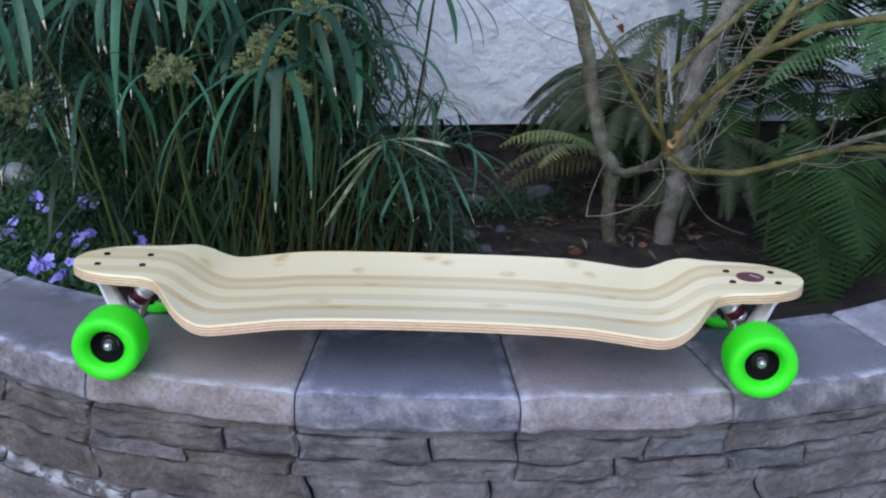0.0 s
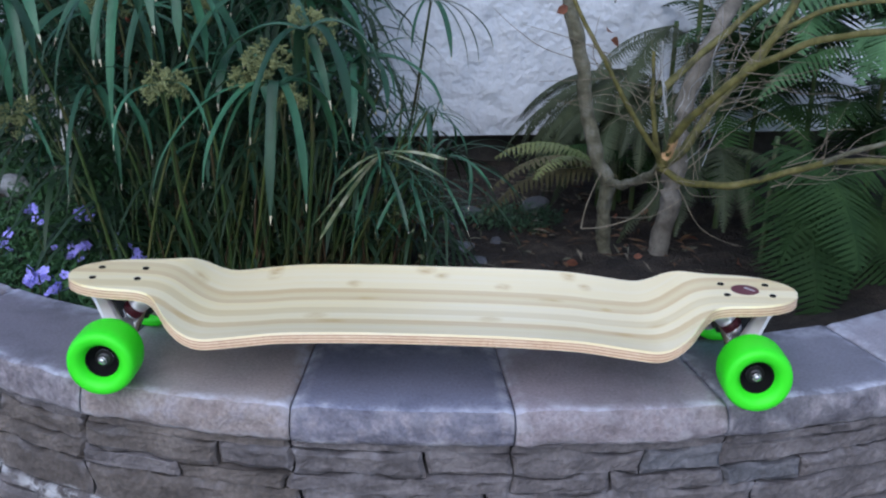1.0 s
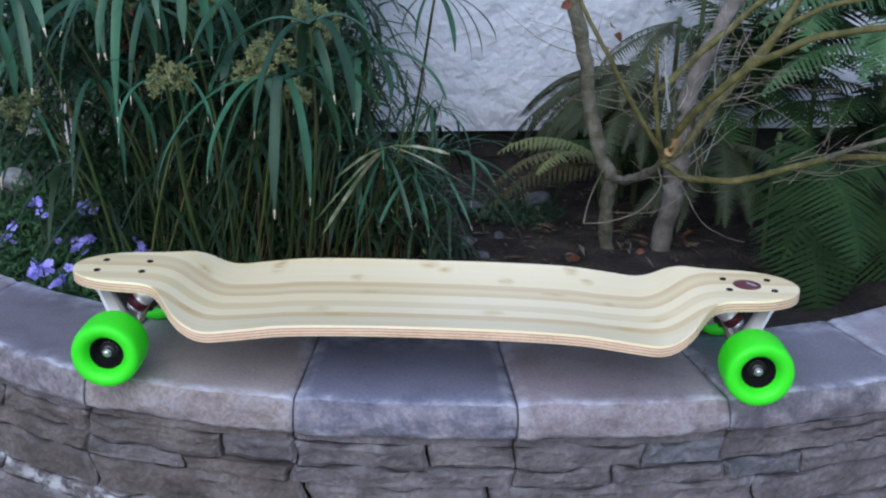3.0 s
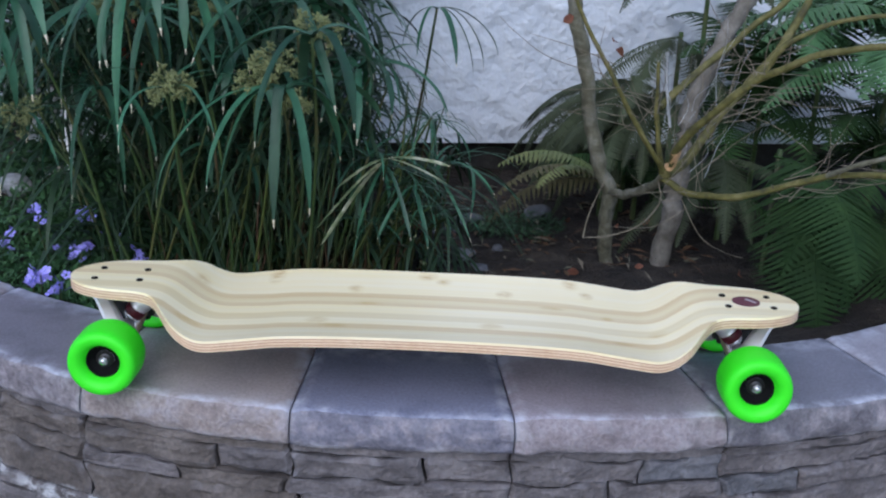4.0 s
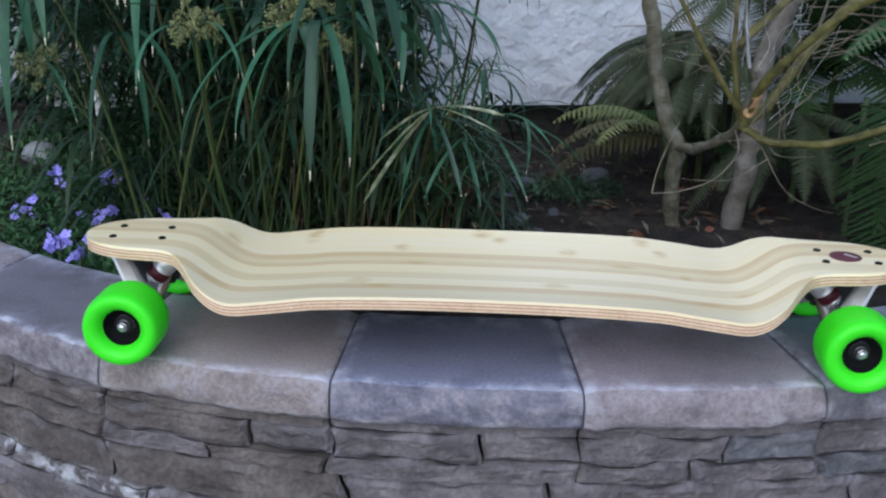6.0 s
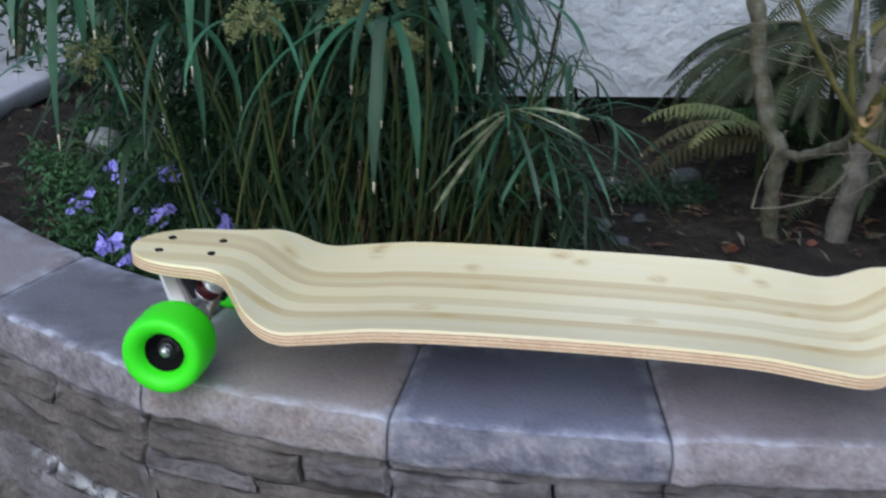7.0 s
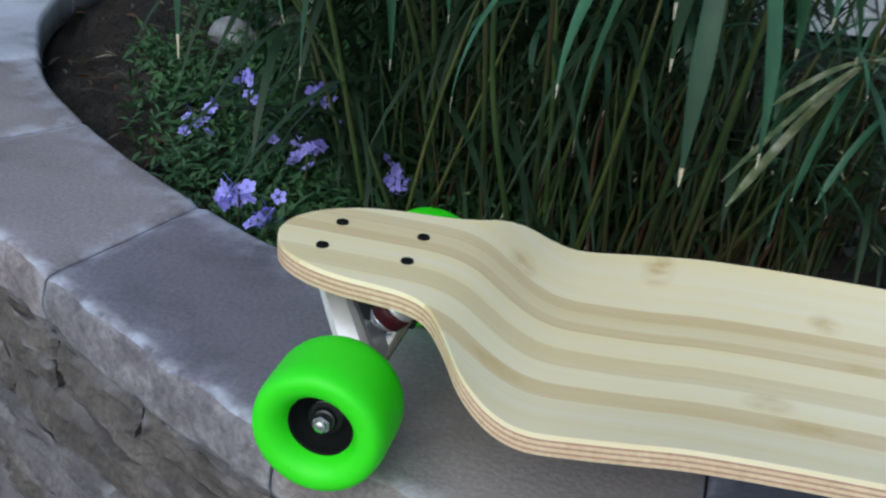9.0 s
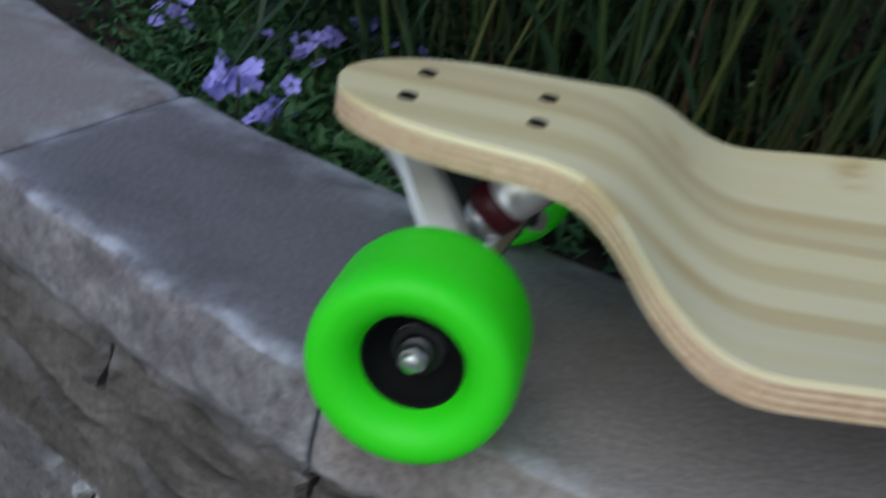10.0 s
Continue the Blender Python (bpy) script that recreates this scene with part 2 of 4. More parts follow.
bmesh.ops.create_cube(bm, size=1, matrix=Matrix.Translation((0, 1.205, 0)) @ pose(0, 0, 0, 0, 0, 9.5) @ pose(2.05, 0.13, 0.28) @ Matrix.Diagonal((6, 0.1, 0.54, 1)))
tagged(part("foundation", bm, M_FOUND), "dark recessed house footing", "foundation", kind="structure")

# ---------------------------------------------------------------- longboard
board = tagged(empty("longboard", pose(-0.003, 0, 0.5)), "pale striped bamboo drop-deck longboard with green wheels on the stone wall", "longboard")
BX, AX = 0.401, 0.396   # truck bolt centre and axle, from the middle
HALF = 0.465


WIDTHS = [(0, 0.1212), (0.1, 0.122), (0.18, 0.1234), (0.22, 0.1245), (0.25, 0.1243), (0.27, 0.1235), (0.285, 0.121), (0.30, 0.1165), (0.315, 0.1075), (0.33, 0.088), (0.345, 0.0695), (0.36, 0.0615), (0.38, 0.058), (0.40, 0.0575)]
EDGES = [(0, 0.0952), (0.1, 0.0946), (0.18, 0.0918), (0.22, 0.0872), (0.25, 0.0832), (0.27, 0.0810), (0.285, 0.0825), (0.30, 0.0888), (0.315, 0.0990), (0.33, 0.1095), (0.345, 0.1147), (0.36, 0.1162), (0.38, 0.1165), (0.5, 0.1165)]


def along_table(rows, x):
    """A smooth curve through rows of (x, value)."""
    x = min(max(x, rows[0][0]), rows[-1][0])
    i = max(k for k in range(len(rows) - 1) if rows[k][0] <= x)
    slope = lambda k: 0.0 if k in (0, len(rows) - 1) else (rows[k + 1][1] - rows[k - 1][1]) / (rows[k + 1][0] - rows[k - 1][0])
    (x0, y0), (x1, y1) = rows[i], rows[i + 1]
    h = x1 - x0
    t = (x - x0) / h
    return y0 * (1 + 2 * t) * (1 - t) ** 2 + slope(i) * h * t * (1 - t) ** 2 + y1 * t * t * (3 - 2 * t) + slope(i + 1) * h * t * t * (t - 1)


def half_width(x):
    a = abs(x)
    if a >= HALF:
        return 0.0
    return along_table(WIDTHS, a) * (1 - max(0.0, (a - 0.375) / (HALF - 0.375)) ** 2.3) ** 0.5


def deck_top(x, v):
    """Height of the deck's upper face; v runs from -1 (front edge) to 1."""
    a = abs(x)
    cup = 0.006 * (1 - smoothstep(0.2, 0.3, a)) + 0.001 * (1 - smoothstep(0.33, 0.37, a))
    return along_table(EDGES, a) - 0.0015 * x / HALF - cup * (1 - abs(v) ** 2.2)


def deck_ply(top, low):
    bm = bmesh.new()
    n, m = 150, 16
    xs = [HALF * math.sin(math.pi / 2 * (2 * k / n - 1)) * 0.999 for k in range(n + 1)]
    xs = [0.35 * (HALF * (2 * k / n - 1)) * 0.999 + 0.65 * x for k, x in enumerate(xs)]
    layers = []
    for depth in (top, low):
        rows = []
        for x in xs:
            w = max(half_width(x), 0.002) - 0.0004 * (depth in (0.0, 0.0142))
            rows.append([bm.verts.new((x, w * v, deck_top(x, v) - depth)) for v in [2 * k / m - 1 for k in range(m + 1)]])
        layers.append(rows)
    t, l = layers
    for i in range(n):
        for k in range(m):
            bm.faces.new((t[i][k], t[i + 1][k], t[i + 1][k + 1], t[i][k + 1])).smooth = True
            bm.faces.new((l[i][k], l[i][k + 1], l[i + 1][k + 1], l[i + 1][k])).smooth = True
    loop = [(i, 0) for i in range(n + 1)] + [(n, k) for k in range(1, m + 1)] + [(i, m) for i in range(n - 1, -1, -1)] + [(0, k) for k in range(m - 1, 0, -1)]
    upper = [bm.verts.new(t[i][k].co) for i, k in loop]
    lower = [bm.verts.new(l[i][k].co) for i, k in loop]
    for q in range(len(loop)):
        r = (q + 1) % len(loop)
        bm.faces.new((upper[q], upper[r], lower[r], lower[q])).smooth = True
    bmesh.ops.recalc_face_normals(bm, faces=bm.faces[:])
    return bm


KNOTS = [(-0.218, 0.105, 0.014, 0.03), (-0.105, 0.060, 0.013, 0.016), (-0.011, 0.108, 0.017, 0.018), (0.012, 0.092, 0.014, 0.012), (0.094, 0.060, 0.014, 0.016), (-0.142, -0.054, 0.018, 0.013), (0.073, -0.055, 0.02, 0.014), (-0.085, 0.011, 0.022, 0.008),
         (0.155, 0.024, 0.02, 0.008), (0.226, 0.010, 0.01, 0.01), (0.237, -0.074, 0.018, 0.009), (-0.121, -0.074, 0.022, 0.009), (-0.309, 0.055, 0.012, 0.022), (0.185, 0.108, 0.014, 0.02), (0.205, 0.08, 0.012, 0.014), (0.284, -0.040, 0.016, 0.012), (-0.30, -0.075, 0.02, 0.010)]


def bamboo(name):
    m, t, b = material(name, 0.38, 0, 0.5)
    tc = t.nodes.new("ShaderNodeTexCoord")
    sep = t.nodes.new("ShaderNodeSeparateXYZ")
    t.links.new(tc.outputs["Object"], sep.inputs[0])
    mr = node(t, "ShaderNodeMapRange", From_Min=-0.13, From_Max=0.13)
    wob = noise_of(t, 1.0, 2, (3, 25, 3))
    add = node(t, "ShaderNodeMath")
    add.operation = "MULTIPLY_ADD"
    t.links.new(wob, add.inputs[0])
    add.inputs[1].default_value = 0.004
    t.links.new(sep.outputs["Y"], add.inputs[2])
    t.links.new(add.outputs[0], mr.inputs[0])
    pale, tan, mid = (0.93, 0.81, 0.535), (0.76, 0.60, 0.345), (0.82, 0.69, 0.425)
    at = lambda y: (y + 0.13) / 0.26
    col = ramp(t, mr.outputs[0], [(0, (0.84, 0.73, 0.485)), (at(-0.083), tan), (at(-0.065), pale), (at(-0.043), mid), (at(-0.022), pale), (at(0.004), tan), (at(0.017), mid), (at(0.031), tan), (at(0.046), pale)], "CONSTANT")
    grain = noise_of(t, 1.0, 6, (6, 420, 6))
    col = mix(t, 0.22, col, ramp(t, grain, [(0.3, (0.3, 0.28, 0.25)), (0.7, (0.72, 0.72, 0.72))]), "OVERLAY")
    ragged = noise_of(t, 1.0, 4, (60, 110, 20))
    spot = None
    for kx, ky, kl, kw in KNOTS:   # brown growth rings where a cane had its joints
        mp = t.nodes.new("ShaderNodeMapping")
        mp.vector_type = "TEXTURE"
        mp.inputs["Location"].default_value, mp.inputs["Scale"].default_value = (kx, ky, 0.1), (kl, kw, 1.0)
        t.links.new(tc.outputs["Object"], mp.inputs[0])
        far = t.nodes.new("ShaderNodeVectorMath")
        far.operation = "LENGTH"
        t.links.new(mp.outputs[0], far.inputs[0])
        near = node(t, "ShaderNodeMapRange", From_Min=1.0, From_Max=0.25)
        t.links.new(far.outputs["Value"], near.inputs[0])
        spot = near.outputs[0] if spot is None else mix(t, 1.0, spot, near.outputs[0], "LIGHTEN")
    spot = mix(t, 1.0, spot, ramp(t, ragged, [(0.34, (0.12, 0.12, 0.12)), (0.66, (0.85, 0.85, 0.85))]), "MULTIPLY")
    col = mix(t, spot, col, (0.60, 0.41, 0.15))
    broad = noise_of(t, 1.0, 2, (2.2, 70, 3))
    col = mix(t, 0.35, col, ramp(t, broad, [(0.35, (0.38, 0.37, 0.35)), (0.65, (0.62, 0.62, 0.62))]), "OVERLAY")
    t.links.new(col, b.inputs["Base Color"])
    b.inputs["Coat Weight"].default_value, b.inputs["Coat Roughness"].default_value = 0.3, 0.2
    return m


M_BAMBOO = bamboo("bamboo")
M_PLY_LIGHT = mottled("ply_light", [(0.66, 0.49, 0.31), (0.76, 0.59, 0.40)], 30, 300, 0.55, 0.2, 0.0005)
M_PLY_RED = mottled("ply_red", [(0.42, 0.23, 0.16), (0.52, 0.31, 0.22)], 30, 300, 0.55, 0.2, 0.0005)
deck = part("deck", deck_ply(0.0, 0.0032), M_BAMBOO, board, "pale and tan striped bamboo deck")
for top, low, mat in ((0.0032, 0.0046, M_PLY_RED), (0.0046, 0.0068, M_PLY_LIGHT), (0.0068, 0.0082, M_PLY_RED), (0.0082, 0.0104, M_PLY_LIGHT), (0.0104, 0.0118, M_PLY_RED), (0.0118, 0.0142, M_PLY_LIGHT)):
    part("ply", deck_ply(top, low), mat, deck)

for sx in (-1, 1):
    for dx in (-0.0285, 0.0285):
        for dy in (-0.0195, 0.0195):
            bm = bmesh.new()
            bmesh.ops.create_cone(bm, cap_ends=True, segments=16, radius1=0.0044, radius2=0.004, depth=0.002)
            o = part("bolt", bm, M_BLACK, board)
            o.matrix_basis = pose(sx * BX + dx, dy, deck_top(sx * BX + dx, 0.3) + 0.0004)

R = 0.0424


def truck(sx):
    def solid(name, pts, radii, mat, label="", sides=12):
        bm = bmesh.new()
        tube(bm, [Vector(p) for p in pts], radii, sides)
        return part(name, bm, mat, board, label)
    bm = bmesh.new()
    bmesh.ops.create_cube(bm, size=1, matrix=Matrix.Translation((sx * BX, 0, 0.0985)) @ Matrix.Diagonal((0.078, 0.055, 0.008, 1)))
    bmesh.ops.bevel(bm, geom=bm.edges[:], offset=0.003, segments=2, affect="EDGES")
    part("baseplate", bm, M_CAST, board, "cast aluminium baseplate")
    bm = bmesh.new()
    tube(bm, [Vector((sx * AX, y, R)) for y in (-0.063, -0.05, -0.02, 0.02, 0.05, 0.063)], [0.0085, 0.010, 0.012, 0.012, 0.010, 0.0085], 14)
    for sy in (-1, 1):   # flat cast wings from the pivot down to the axle
        top, low = Vector((sx * (AX + 0.028), sy * 0.012, R + 0.05)), Vector((sx * (AX - 0.016), sy * 0.060, R + 0.002))
        side = Vector((sx * 0.0155, -sy * 0.004, 0.006))
        deep = Vector((0.0, -sy * 0.0075, -0.004))
        ring = [[bm.verts.new(top.lerp(low, f) + a * side * w + c * deep * w) for a, c in ((-1, -0.6), (-0.6, -1), (0.6, -1), (1, -0.6), (1, 0.6), (0.6, 1), (-0.6, 1), (-1, 0.6))] for f, w in ((0, 0.85), (0.15, 1.0), (0.5, 1.08), (0.8, 1.12), (1, 1.0))]
        for r0, r1 in zip(ring, ring[1:]):
            for k in range(8):
                bm.faces.new((r0[k], r0[(k + 1) % 8], r1[(k + 1) % 8], r1[k]))
        bm.faces.new(ring[0])
        bm.faces.new(ring[-1])
    bmesh.ops.recalc_face_normals(bm, faces=bm.faces[:])
    hanger = part("hanger", bm, M_CAST, board, "silver cast hanger")
    solid("pivot", [(sx * (AX + 0.026), 0, R + 0.036), (sx * (AX + 0.040), 0, R + 0.058)], [0.010, 0.013], M_CAST)
    solid("axle", [(sx * AX, -0.1075, R), (sx * AX, 0.1385, R)], [0.004, 0.004], M_STEEL)
    axis0, axis1 = Vector((sx * (AX + 0.008), 0, R + 0.004)), Vector((sx * (AX - 0.030), 0, R + 0.050))
    solid("bushing", [axis0.lerp(axis1, f) for f in (0.40, 0.44, 0.56, 0.60)], [0.0125, 0.0138, 0.0138, 0.0125], M_BUSHING, "dark red bushing", 20)
    solid("washer", [axis0.lerp(axis1, f) for f in (0.28, 0.34, 0.40)], [0.008, 0.0115, 0.0125], M_STEEL, "steel washer", 20)
    solid("bushing_seat", [axis0.lerp(axis1, f) for f in (0.60, 0.7, 1.0)], [0.0128, 0.0135, 0.015], M_CAST, "", 20)
    # block added between the wings, dark to give the gap its shadow
    bm = bmesh.new()
    bmesh.ops.create_cube(bm, size=1, matrix=pose(sx * (AX + 0.002), 0.019, R + 0.030) @ Matrix.Diagonal((0.062, 0.022, 0.044, 1)))
    bmesh.ops.bevel(bm, geom=bm.edges[:], offset=0.006, segments=2, affect="EDGES")
    part("yoke", bm, M_SHADED_CAST, board, "dark block added for the shaded gap in the hanger")
    solid("kingpin", [(sx * (AX - 0.005), 0, R - 0.01), (sx * (AX - 0.032), 0, R + 0.05)], [0.006, 0.006], M_STEEL)


M_BEARING = mottled("bearing_steel", [(0.05, 0.05, 0.055), (0.11, 0.11, 0.12)], 30, 300, 0.35, 0.1, 0.0003, 0.1, 0.5, 1.0)
M_SHIELD = mottled("bearing_shield", [(0.006, 0.006, 0.007), (0.012, 0.012, 0.013)], 30, 300, 0.6, 0.1, 0.0003, 0.1, 0.3)


def wheel(sx, sy):
    w = empty("wheel", pose(sx * AX, sy * 0.0905 + (0.037 if sy > 0 else 0), R, 0, 0, 0 if sy < 0 else 180))
    w.parent = board
    tagged(w, "bright green urethane wheel with black core")
    bm = bmesh.new()
    h = 0.0285
    prof = [(0.0205, -h + 0.014), (0.0225, -h + 0.0085), (0.0255, -h + 0.0035), (0.0295, -h + 0.0008), (0.0335, -h), (0.0368, -h + 0.0007), (0.0396, -h + 0.0027), (0.0411, -h + 0.0062), (0.0422, -h + 0.0115), (R, -h + 0.018)]
    prof = prof + [(r, -y) for r, y in prof[::-1]]
    lathe(bm, prof, 64)
    part("tyre", bm, M_GREEN, w, "", True)
    bm = bmesh.new()
    lathe(bm, [(0.0209, -h + 0.013), (0.0202, -h + 0.0125), (0.0192, -h + 0.015), (0.0185, -h + 0.022), (0.0115, -h + 0.0225), (0.0115, h - 0.0205), (0.0185, h - 0.02), (0.0209, h - 0.013)], 48)
    part("core", bm, M_BLACK, w, "black plastic core", True)
    bm = bmesh.new()
    lathe(bm, [(0.0114, -h + 0.0222), (0.0108, -h + 0.0212), (0.0080, -h + 0.0212), (0.0072, -h + 0.0216)], 32)
    bearing = part("bearing", bm, M_SHIELD, w, "black shielded bearing", True)
    bm = bmesh.new()
    lathe(bm, [(0.0074, -h + 0.0218), (0.0074, -h + 0.0196), (0.0068, -h + 0.0190), (0.004, -h + 0.0190)], 32)
    part("spacer", bm, M_BEARING, bearing, "grey steel washer", True)
    bm = bmesh.new()
    bmesh.ops.create_cone(bm, cap_ends=True, segments=6, radius1=0.0060, radius2=0.0060, depth=0.0055, matrix=pose(0, -h + 0.0160, 0, 90))
    bmesh.ops.bevel(bm, geom=bm.edges[:], offset=0.0005, segments=2, affect="EDGES")
    nut = part("nut", bm, M_STEEL, w, "steel axle nut")
    bm = bmesh.new()
    lathe(bm, [(0.0039, -h + 0.0135), (0.0039, -h + 0.0112), (0.0034, -h + 0.0106), (0.0, -h + 0.0104)], 20)
    part("axle_end", bm, M_STEEL, nut, "", True)


for sx in (-1, 1):
    truck(sx)
    for sy in (-1, 1):
        wheel(sx, sy)

# round sticker on the tail
bm = bmesh.new()
bmesh.ops.create_cone(bm, cap_ends=True, segments=40, radius1=0.0175, radius2=0.0175, depth=0.0006)
sticker = part("sticker", bm, mottled("maroon_print", [(0.10, 0.02, 0.035), (0.15, 0.035, 0.05)], 60, 300, 0.4, 0.05, 0.0003, 0.1), board, "round maroon sticker")
sticker.matrix_basis = pose(BX - 0.002, 0.0, deck_top(BX, 0) + 0.0006)
bm = bmesh.new()
bmesh.ops.create_cube(bm, size=1, matrix=pose(0.006, 0.001, 0.0006, 0, 0, -50) @ Matrix.Diagonal((0.016, 0.0035, 0.0004, 1)))
part("emblem", bm, M_CAST, sticker, "pale plain bar")

# ---------------------------------------------------------------- plants
M_FERN = mottled("fern_green", [(0.0105, 0.031, 0.009), (0.027, 0.059, 0.0165)], 10, 80, 0.75, 0.2, 0.001, 0.25, 0.15, vary=0.12)
M_FERN_LIGHT = mottled("fern_light", [(0.028, 0.082, 0.030), (0.065, 0.15, 0.055)], 10, 80, 0.55, 0.2, 0.001, 0.25, vary=0.15)
M_FERN_YELLOW = mottled("fern_yellow", [(0.055, 0.085, 0.022), (0.13, 0.14, 0.05)], 10, 80, 0.6, 0.2, 0.001, 0.25, vary=0.1)
M_COVER = mottled("ground_cover_leaf", [(0.016, 0.048, 0.022), (0.042, 0.098, 0.042)], 14, 90, 0.55, 0.2, 0.001, 0.25)
M_LUSH = mottled("ground_leaf", [(0.022, 0.075, 0.026), (0.058, 0.145, 0.050)], 14, 90, 0.55, 0.2, 0.001, 0.25)
M_PETAL = mottled("lilac_petal", [(0.28, 0.26, 0.80), (0.42, 0.38, 0.88)], 60, 300, 0.6, 0.1, 0.0005, 0.1)
M_HEAD = mottled("seed_head", [(0.11, 0.135, 0.05), (0.24, 0.26, 0.115)], 60, 300, 0.8, 0.2, 0.001)
M_BARK = mottled("grey_bark", [(0.055, 0.052, 0.034), (0.115, 0.11, 0.075), (0.20, 0.195, 0.165)], 34, 140, 0.9, 0.7, 0.004)
M_PALE_BARK = mottled("pale_bark", [(0.068, 0.060, 0.050), (0.13, 0.118, 0.10), (0.21, 0.195, 0.175)], 22, 140, 0.9, 0.6, 0.003)
M_OLIVE = mottled("olive_branch", [(0.036, 0.034, 0.014), (0.095, 0.088, 0.022), (0.155, 0.135, 0.055)], 45, 160, 0.7, 0.4, 0.002)
M_TWIG = mottled("dry_twig", [(0.10, 0.082, 0.058), (0.19, 0.165, 0.125)], 40, 200, 0.9, 0.4, 0.001)
M_KNOT = mottled("raw_wood", [(0.42, 0.24, 0.12), (0.55, 0.36, 0.2)], 60, 300, 0.8, 0.5, 0.001)
M_RUST = mottled("rust_leaf", [(0.10, 0.035, 0.02), (0.18, 0.07, 0.04)], 30, 200, 0.8)
M_PEBBLE = mottled("pebble", [(0.07, 0.075, 0.088), (0.14, 0.145, 0.165)], 30, 200, 0.8, 0.3, 0.002, vary=0.15)
M_ROCK = mottled("pale_rock", [(0.16, 0.165, 0.17), (0.27, 0.28, 0.29), (0.42, 0.43, 0.44)], 14, 120, 0.9, 0.7, 0.006)
M_RED = mottled("red_petal", [(0.40, 0.07, 0.04), (0.52, 0.13, 0.08)], 60, 300, 0.7)
M_WHITE = mottled("white_pipe", [(0.72, 0.72, 0.74), (0.8, 0.8, 0.8)], 20, 200, 0.5, 0.1, 0.001, 0.1)

# leaf green darkened to stand for the shade deep inside the clump
M_INNER_SHADED = mottled("inner_leaf_shaded", [(0.005, 0.019, 0.007), (0.016, 0.044, 0.015)], 14, 90, 0.6, 0.2, 0.001, 0.2)
M_BROWN_STEM = mottled("brown_stem", [(0.05, 0.022, 0.012), (0.10, 0.055, 0.025)], 14, 90, 0.7, 0.2, 0.001, 0.2)
M_DULL_FERN = mottled("dull_fern", [(0.024, 0.036, 0.014), (0.048, 0.062, 0.028)], 10, 80, 0.7, 0.2, 0.001, 0.25, vary=0.12)
M_DEAD_FERN = mottled("dead_fern", [(0.045, 0.042, 0.018), (0.10, 0.088, 0.038)], 14, 90, 0.8, 0.2, 0.001, 0.2)
M_DRY = mottled("half_dry_leaf", [(0.06, 0.11, 0.045), (0.17, 0.20, 0.10), (0.46, 0.45, 0.33)], 45, 120, 0.6, 0.2, 0.001)
rng = random.Random(7)


def strap_leaf(length, width, rise, droop, power=1.2, seed=0, tip=True):
    """A strap leaf that leaves the origin along +x, rises by rise degrees and bows down to droop degrees."""
    bm = bmesh.new()
    r = random.Random(seed)
    n = 20
    x = z = 0.0
    side = r.uniform(-0.1, 0.1)
    rows = []
    for i in range(n + 1):
        s = i / n
        a = radians(rise + (droop - rise) * s ** power)
        w = width * 0.5 * min(1.0, 0.55 + s * 2.2) * min(1.0, (1.0 - s) * 4.5 + 0.02)
        y = side * length * s * s + 0.003 * math.sin(5 * s + seed)
        fold = 0.35 * w
        rows.append([bm.verts.new((x, y - w, z + fold)), bm.verts.new((x, y, z)), bm.verts.new((x, y + w, z + fold))])
        x += math.cos(a) * length / n
        z += math.sin(a) * length / n
    for i in range(n):
        for k in range(2):
            f = bm.faces.new((rows[i][k], rows[i + 1][k], rows[i + 1][k + 1], rows[i][k + 1]))
            f.smooth = True
            f.material_index = 1 if tip and i >= n - 1 else 0
    return bm


def mesh_of(name, bm, mats):
    me = bpy.data.meshes.new(name)
    bm.to_mesh(me)
    bm.free()
    for m in mats:
        me.materials.append(m)
    return me


def seed_head(radius, seed):
    """A loose round head: thin rays that each end in a tuft of small spikelets."""
    bm = bmesh.new()
    r = random.Random(seed)
    for i in range(26):
        d = Vector((r.gauss(0, 1), r.gauss(0, 1), r.gauss(0.15, 0.8))).normalized()
        q = d * radius * r.uniform(0.35, 1.0)
        tube(bm, [d * 0.002, q * 0.6 + Vector((0, 0, 0.002)), q], [0.0005, 0.0005, 0.0004], 3)
        for k in range(17):
            e = Vector((r.gauss(0, 1), r.gauss(0, 1), r.gauss(0, 1))).normalized()
            o = q + e * r.uniform(0.002, 0.0075)
            tube(bm, [o - e * 0.0022, o, o + e * 0.0036], [0.0005, 0.0016, 0.0003], 4)
    return bm


